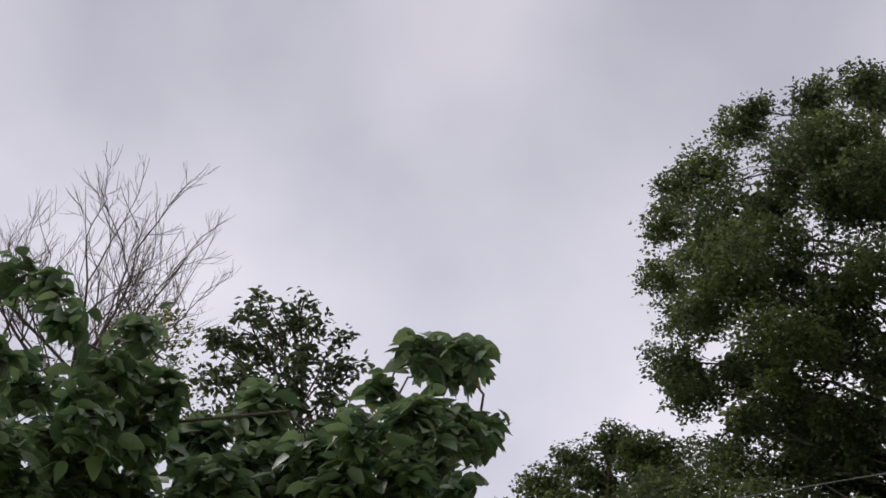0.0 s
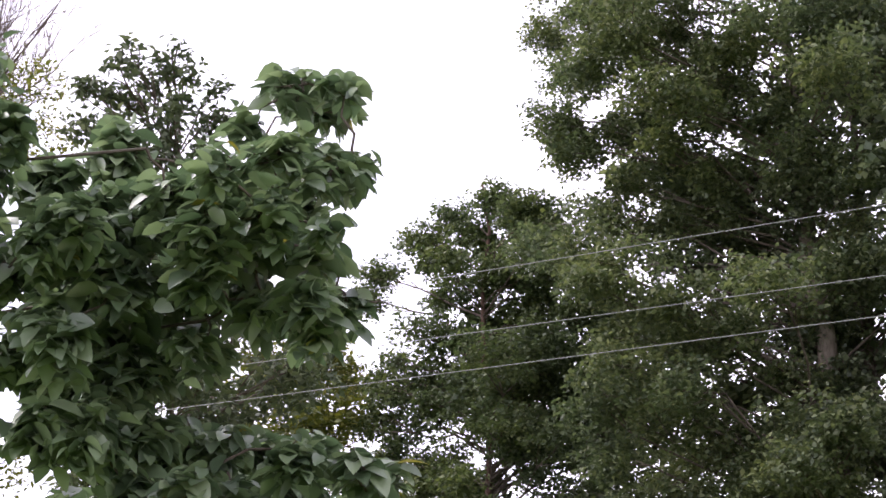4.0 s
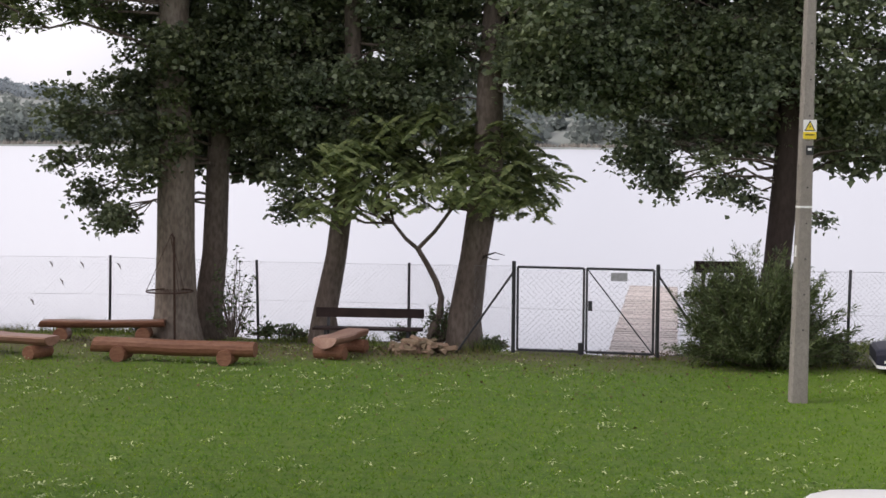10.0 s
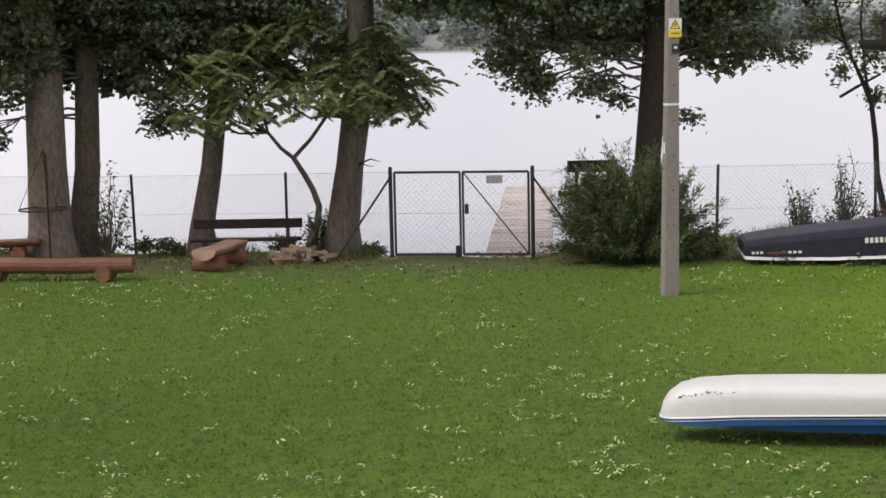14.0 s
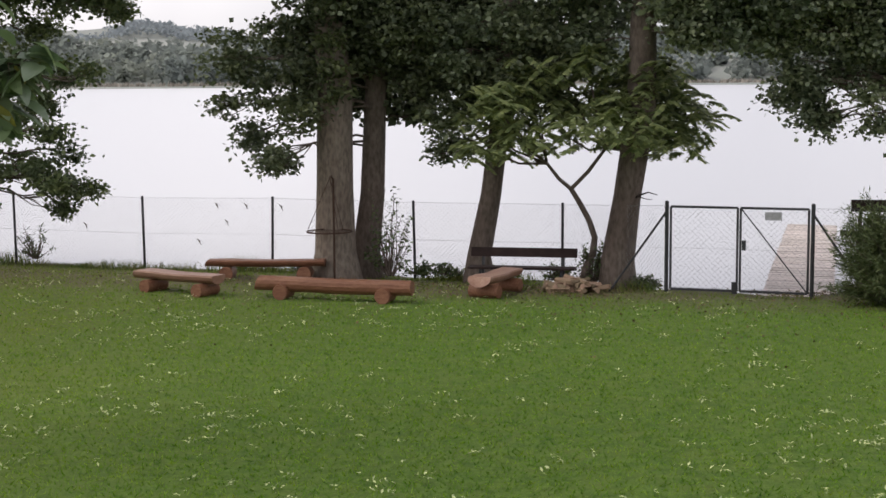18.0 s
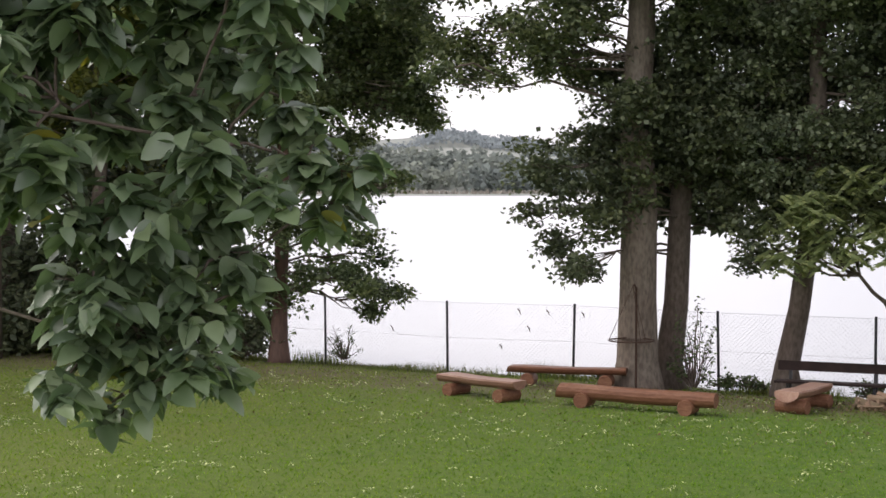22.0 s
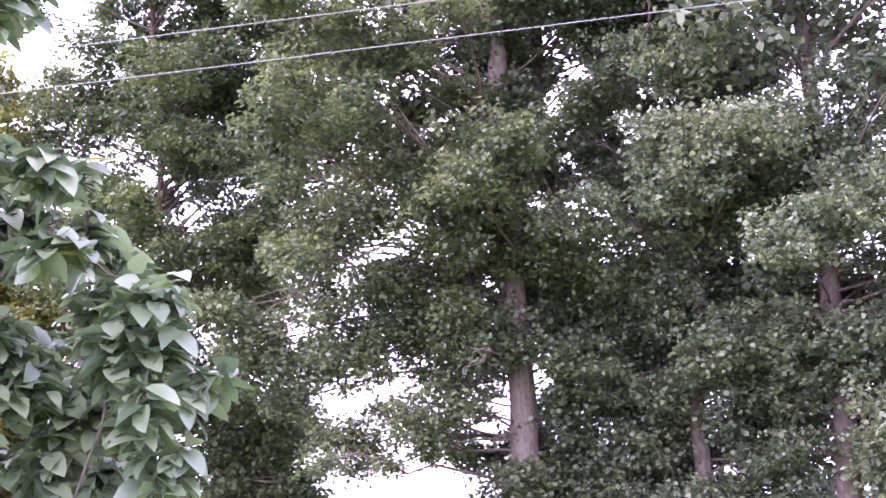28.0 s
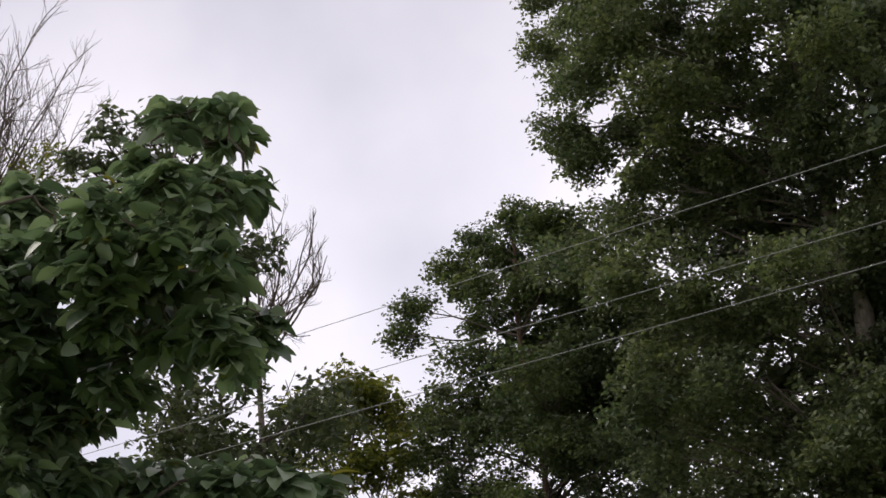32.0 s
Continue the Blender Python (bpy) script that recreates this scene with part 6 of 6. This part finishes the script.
canoe = thing("upturned_canoe", "white upturned canoe with a blue rim, lying on the lawn", "boat", pose(1.85, 13.55, 0, 0, 0, -5))
S = [(0.0, 0.03, 0.26, 0.7), (0.03, 0.10, 0.37, 0.6), (0.09, 0.16, 0.455, 0.56), (0.2, 0.22, 0.53, 0.52), (0.38, 0.28, 0.57, 0.48), (0.7, 0.33, 0.582, 0.46), (1.2, 0.37, 0.582, 0.46),
     (2.3, 0.41, 0.575, 0.46), (3.2, 0.38, 0.57, 0.48), (4.0, 0.30, 0.55, 0.5), (4.5, 0.2, 0.48, 0.55), (4.7, 0.03, 0.29, 0.7)]


def band(x):
    """Upper and lower edge of the canoe's blue band."""
    return float(np.interp(x, (0, 0.2, 0.5, 0.9, 2.3, 4.0, 4.7), (0.235, 0.265, 0.30, 0.325, 0.35, 0.33, 0.26))), float(np.interp(x, (0, 0.1, 0.5, 1.2, 2.3, 4.7), (0.205, 0.20, 0.185, 0.16, 0.145, 0.2)))


part("hull", hull([(x, w, band(x)[0] - 0.006, top_, e) for x, w, top_, e in S]), GEL_WHITE, canoe, "white scuffed hull", smooth=True)
part("rim", hull([(x - 0.006 if x == 0 else x, w + 0.010, max(band(x)[1], band(x)[0] - 0.09), band(x)[0], 0.25) for x, w, top_, e in S], 8), GEL_BLUE, canoe, "blue gunwale band")
part("tucked_rim", hull([(x + 0.05 if x == 0 else x, max(w - 0.07, 0.012), band(x)[1], band(x)[0] - 0.03, 0.25) for x, w, top_, e in S], 8), GEL_BLUE, canoe, "blue lower band turned under")
part("stripe", hull([(x - 0.009 if x == 0 else x, w + 0.014, band(x)[0] - 0.008, band(x)[0] + 0.006, 0.25) for x, w, top_, e in S], 8), WHITE, canoe, "pale moulded edge line")
part("lower_stripe", hull([(x - 0.008 if x == 0 else x, w + 0.0125, band(x)[0] - 0.034, band(x)[0] - 0.026, 0.25) for x, w, top_, e in S[1:]], 8), PLATE, canoe, "thin pale line along the band")
scuffs = Geo()
scuff_rng = np.random.default_rng(14)
for k in range(34):
    x = 0.16 + 0.5 * scuff_rng.uniform() ** 1.6
    w, top_ = np.interp(x, [q[0] for q in S], [q[1] for q in S]), np.interp(x, [q[0] for q in S], [q[2] for q in S])
    t = math.pi * (1.5 + scuff_rng.normal() * 0.015)
    e = np.interp(x, [q[0] for q in S], [q[3] for q in S])
    low = band(x)[0] - 0.006
    y, z = -w * abs(math.cos(t - math.pi * 0.30)) ** e, low + (top_ - low) * abs(math.sin(t - math.pi * 0.30)) ** e
    scuffs.box((x, y - 0.001, z), (scuff_rng.uniform(0.006, 0.02), 0.004, scuff_rng.uniform(0.004, 0.008)))
tagged(part("scuff_marks", scuffs, STEEL_DARK, canoe, "dark scuffs on the hull"), kind="stuff")
for x in (2.7, 3.8):
    part("trestle", Geo().box((x, 0, 0.07), (0.12, 0.6, 0.15), None, 0.01), DARKWOOD, canoe)

rowboat = thing("upturned_rowing_boat", "dark navy upturned rowing boat with a white rim", "boat", pose(4.68, 24.6, -0.01, 0, -1.0, -5))
R = [(0.0, 0.57, 0.15, 0.47, 0.28), (0.05, 0.59, 0.14, 0.52, 0.3), (0.5, 0.62, 0.12, 0.60, 0.28), (1.4, 0.68, 0.11, 0.67, 0.26), (2.4, 0.66, 0.12, 0.72, 0.28), (3.2, 0.5, 0.15, 0.72, 0.4), (3.8, 0.25, 0.22, 0.66, 0.6), (4.1, 0.03, 0.32, 0.5, 0.8)]
R = [(x, w, low, low + (top_ - low) * np.interp(x, (0, 1, 2.5), (0.72, 0.78, 0.88)), e) for x, w, low, top_, e in R]
part("hull", hull([(x, w, low + 0.03, top_, e) for x, w, low, top_, e in R]), GEL_NAVY, rowboat, "scratched navy hull")
part("rim", hull([(x, w + 0.03, low - 0.02, low + 0.03, 0.25) for x, w, low, top_, e in R], 8), WHITE, rowboat, "white rubbing strake")
part("keel", Geo().bar((0.3, 0, 0.43), (3.0, 0, 0.65), 0.05, 0.05), GEL_NAVY, rowboat)
for k in range(12):
    part("registration_bar", Geo().box((1.93 + k * 0.078, -0.70, 0.40 + k * 0.002), (0.05, 0.012, 0.085)), WHITE, rowboat)
for x, w in ((0.2, 0.2), (0.8, 0.24)):
    for k in range(3):
        part("hull_mark", Geo().box((x - w / 3 + k * w / 3, -0.655, 0.232), (w / 4.5, 0.012, 0.04)), WHITE, rowboat)
part("hull_mark", Geo().box((0.52, -0.652, 0.225), (0.3, 0.01, 0.03)), ROOF_RED, rowboat)
for x in (0.8, 2.6):
    part("block", Geo().box((x, 0, 0.05), (0.14, 0.9, 0.12), None, 0.01), DARKWOOD, rowboat)

# ---- outbuilding with a red roof ----
hut = thing("outbuilding", "outbuilding with a red metal-tile roof and dark brown gutter", "building")
ex, ey, ez = 2.425, 8.75, 3.68
part("wall", Geo().box((5.3, 6.2, 1.72), (4.4, 4.4, 3.44)), RENDERED, hut)
g = Geo()
nx, ny = 9, 120
for j in range(ny + 1):
    for i in range(nx + 1):
        g.v.append((ex + 0.06 + i * 0.3, ey - 0.06 - j * 0.04, ez + 0.088 + i * 0.3 * 0.67 + 0.012 * math.cos(j * math.pi / 2) - (0.012 if i % 2 else 0.0)))
for j in range(ny):
    for i in range(nx):
        p = j * (nx + 1) + i
        g.f.append((p, p + 1, p + nx + 2, p + nx + 1))
part("roof", g, ROOF_RED, hut, "red profiled metal roof")
right = Geo()
right.v = [(2 * (ex + 2.76) - x, y, z) for x, y, z in g.v]
right.f = [tuple(reversed(q)) for q in g.f]
part("roof", right, ROOF_RED, hut)
part("ridge_cap", Geo().tube([(ex + 2.76, ey - 0.06, ez + 1.88), (ex + 2.76, ey - 4.86, ez + 1.88)], (0.07, 0.07), 8), ROOF_RED, hut)
for gy_ in (ey - 0.36, ey - 4.74):
    gable = Geo()
    gable.v = [(ex + 0.72, gy_ + s, ez - 0.24) for s in (-0.1, 0.1)] + [(ex + 5.08, gy_ + s, ez - 0.24) for s in (-0.1, 0.1)] + [(ex + 2.76, gy_ + s, ez + 1.74) for s in (-0.1, 0.1)]
    gable.f = [(0, 2, 4), (5, 3, 1), (0, 1, 3, 2), (2, 3, 5, 4), (4, 5, 1, 0)]
    part("gable_wall", gable, RENDERED, hut)
part("verge", Geo().bar((ex + 0.07, ey - 0.07, ez + 0.03), (ex + 2.76, ey - 0.07, ez + 1.84), 0.025, 0.09), GUTTER, hut)
part("fascia", Geo().box((ex + 0.10, ey - 2.45, ez - 0.06), (0.025, 4.8, 0.12)), GUTTER, hut)
part("eave_flashing", Geo().box((ex + 0.048, ey - 2.47, ez + 0.045), (0.014, 4.84, 0.10)), GUTTER, hut)
part("soffit", Geo().box((ex + 0.42, ey - 2.45, ez - 0.13), (0.62, 4.8, 0.02)), GUTTER, hut)
gp = Geo()
for i in range(2):
    for j in range(9):
        t = math.pi * j / 8
        gp.v.append((ex - 0.01 + 0.07 * math.cos(t), ey - i * 4.9, ez - 0.06 * math.sin(t)))
        gp.v.append((ex - 0.01 + 0.064 * math.cos(t), ey - i * 4.9, ez - 0.054 * math.sin(t)))
for j in range(8):
    gp.f += [(2 * j, 2 * j + 2, 20 + 2 * j, 18 + 2 * j), (2 * j + 3, 2 * j + 1, 19 + 2 * j, 21 + 2 * j)]
gp.f.append(tuple(range(0, 18, 2)))
part("gutter", gp, GUTTER, hut)
for k in range(6):
    part("gutter_bracket", Geo().box((ex + 0.0, ey - 0.35 - k * 0.8, ez - 0.063), (0.15, 0.025, 0.008)), GUTTER, hut)
part("downpipe", Geo().tube([(ex + 0.05, ey - 0.3, ez - 0.03), (ex + 0.05, ey - 0.3, ez - 0.17), (ex + 0.065, ey - 0.31, ez - 0.22), (ex + 0.10, ey - 0.33, ez - 0.27), (ex + 0.55, ey - 0.55, ez - 0.53), (ex + 0.63, ey - 0.6, ez - 0.60), (ex + 0.65, ey - 0.62, ez - 0.7), (ex + 0.65, ey - 0.62, 0.05)], [0.052] * 8, 14), GUTTER, hut, "dark brown downpipe with an elbow", smooth=True)
tagged(part("paving_slab", Geo().box((4.0, 11.58, 0.03), (0.6, 0.42, 0.06), Matrix.Rotation(radians(25), 3, "Z"), 0.01), SLAB), "grey-brown concrete paving slab in the grass", "slab", kind="structure")

# ---- sign board behind the bush ----
board = thing("notice_board", "dark wooden board on two posts behind the juniper", "board", pose(2.5, 28.0, 0))
part("panel", Geo().box((0.0, 0, 1.35), (0.95, 0.04, 0.22), None, 0.01), DARKWOOD, board)
part("cross_board", Geo().box((-0.35, 0.05, 0.83), (0.6, 0.04, 0.11)), DARKWOOD, board)
for x in (-0.3, 0.3):
    part("post", Geo().bar((x, 0.05, -0.6), (x, 0.05, 1.42), 0.06), DARKWOOD, board)

# ---- fallen leaves and grass ----
rng = np.random.default_rng(21)
n = 4000
x, y = rng.uniform(-19, 9, n), 8 + 18 * rng.uniform(0, 1, n)
keep = rng.uniform(0, 1, n) < 0.4 + 0.8 * np.array([noise.noise((p * 0.3, q * 0.3, 4.0)) for p, q in zip(x, y)])
x, y = x[keep], y[keep]
leaflets, leaf_ways = [], []
for p, q in zip(x, y):
    a, run_, bend = rng.uniform(0, 2 * math.pi), rng.uniform(0.04, 0.24), rng.normal() * 0.6
    z = ground_z(p, q) + 0.035
    for s_ in np.linspace(0, 1, max(1, int(run_ / 0.04))):
        b = a + bend * s_
        for flank in (-1, 1):
            leaflets.append((p + math.cos(b) * run_ * s_, q + math.sin(b) * run_ * s_, z + rng.uniform(0, 0.02)))
            leaf_ways.append((math.cos(b) * 0.7 - math.sin(b) * flank, math.sin(b) * 0.7 + math.cos(b) * flank, rng.normal() * 0.3))
tagged(part("fallen_leaves", leaf_mesh("fallen_leaves", np.array(leaflets), 0.053, rng, narrow=0.42, flat=0.85, ways=np.array(leaf_ways)), FALLEN), "scattered pale yellow-green fallen leaf sprigs on the lawn", "leaves", kind="stuff")
n = 11000
x, y = rng.uniform(-19, 9, n), 26.6 - np.abs(rng.normal(size=n)) * 2.6
x[:5000], y[:5000] = rng.uniform(-10, 3.5, 5000), 26.4 - np.abs(rng.normal(size=5000)) * 0.9
keep = (y > 9) & (rng.uniform(0, 1, n) < 0.45 + 0.9 * np.array([noise.noise((p * 0.5, q * 0.5, 9.0)) for p, q in zip(x, y)]))
x, y = x[keep], y[keep]
c = np.stack([x, y, np.array([ground_z(p, q) for p, q in zip(x, y)]) + 0.03], 1)
tagged(part("withered_leaves", leaf_mesh("withered_leaves", c, 0.06, rng, droop=0.0, narrow=0.6, flat=0.85), WITHERED), "dry brown fallen leaves under the trees", "leaves", kind="stuff")
n = 225000
x, y = rng.uniform(-24, 10, n), 8.5 + 20 * rng.uniform(0, 1, n) ** 1.35
edge = np.interp(x, np.linspace(-25, 11, 181), [shore(p) for p in np.linspace(-25, 11, 181)])
x, y = x[y < edge - 0.25], y[y < edge - 0.25]
n = len(x)
gzv = np.array([ground_z(p, q) for p, q in zip(x, y)])
c = np.stack([x, y, gzv - 0.005], 1)
ang = rng.uniform(0, 2 * math.pi, n)
hh = rng.uniform(0.025, 0.06, n)
side = np.stack([np.cos(ang), np.sin(ang), 0 * ang], 1) * rng.uniform(0.006, 0.013, (n, 1))
tip = np.stack([rng.normal(size=n) * 0.035, rng.normal(size=n) * 0.035, hh * 0.85], 1)
tagged(part("grass", quads("grass", np.stack([c - side, c + side, c + tip], 1), 3, [(0, 1, 2)]), BLADE), "short mown grass blades", "grass", kind="stuff")

n = 30000
x = rng.uniform(-24, 12, n)
x = x[np.array([0.5 + noise.noise((p * 0.7, 3.1, 0)) for p in x]) > rng.uniform(0, 1, n)]
x = x[(np.abs(x - 0.2) > 1.6)]
n = len(x)
y = np.array([shore(p) for p in x]) - 0.35 + rng.normal(size=n) * 0.28
c = np.stack([x, y, np.array([ground_z(p, q) for p, q in zip(x, y)]) - 0.01], 1)
ang = rng.uniform(0, 2 * math.pi, n)
side = np.stack([np.cos(ang), np.sin(ang), 0 * ang], 1) * rng.uniform(0.004, 0.012, (n, 1))
hh = rng.uniform(0.08, 0.38, n) * (0.65 + 0.45 * np.sin(x * 1.7) * np.sin(x * 0.6 + 1))
tip = np.stack([rng.normal(size=n) * 0.08, rng.normal(size=n) * 0.08, np.maximum(hh, 0.05)], 1)
tagged(part("bank_grass", quads("bank_grass", np.stack([c - side, c + side, c + tip], 1), 3, [(0, 1, 2)]), BANK), "long uncut grass along the foot of the fence", "grass", kind="stuff")


def motions():
    """Nothing but the camera moves."""


motions()
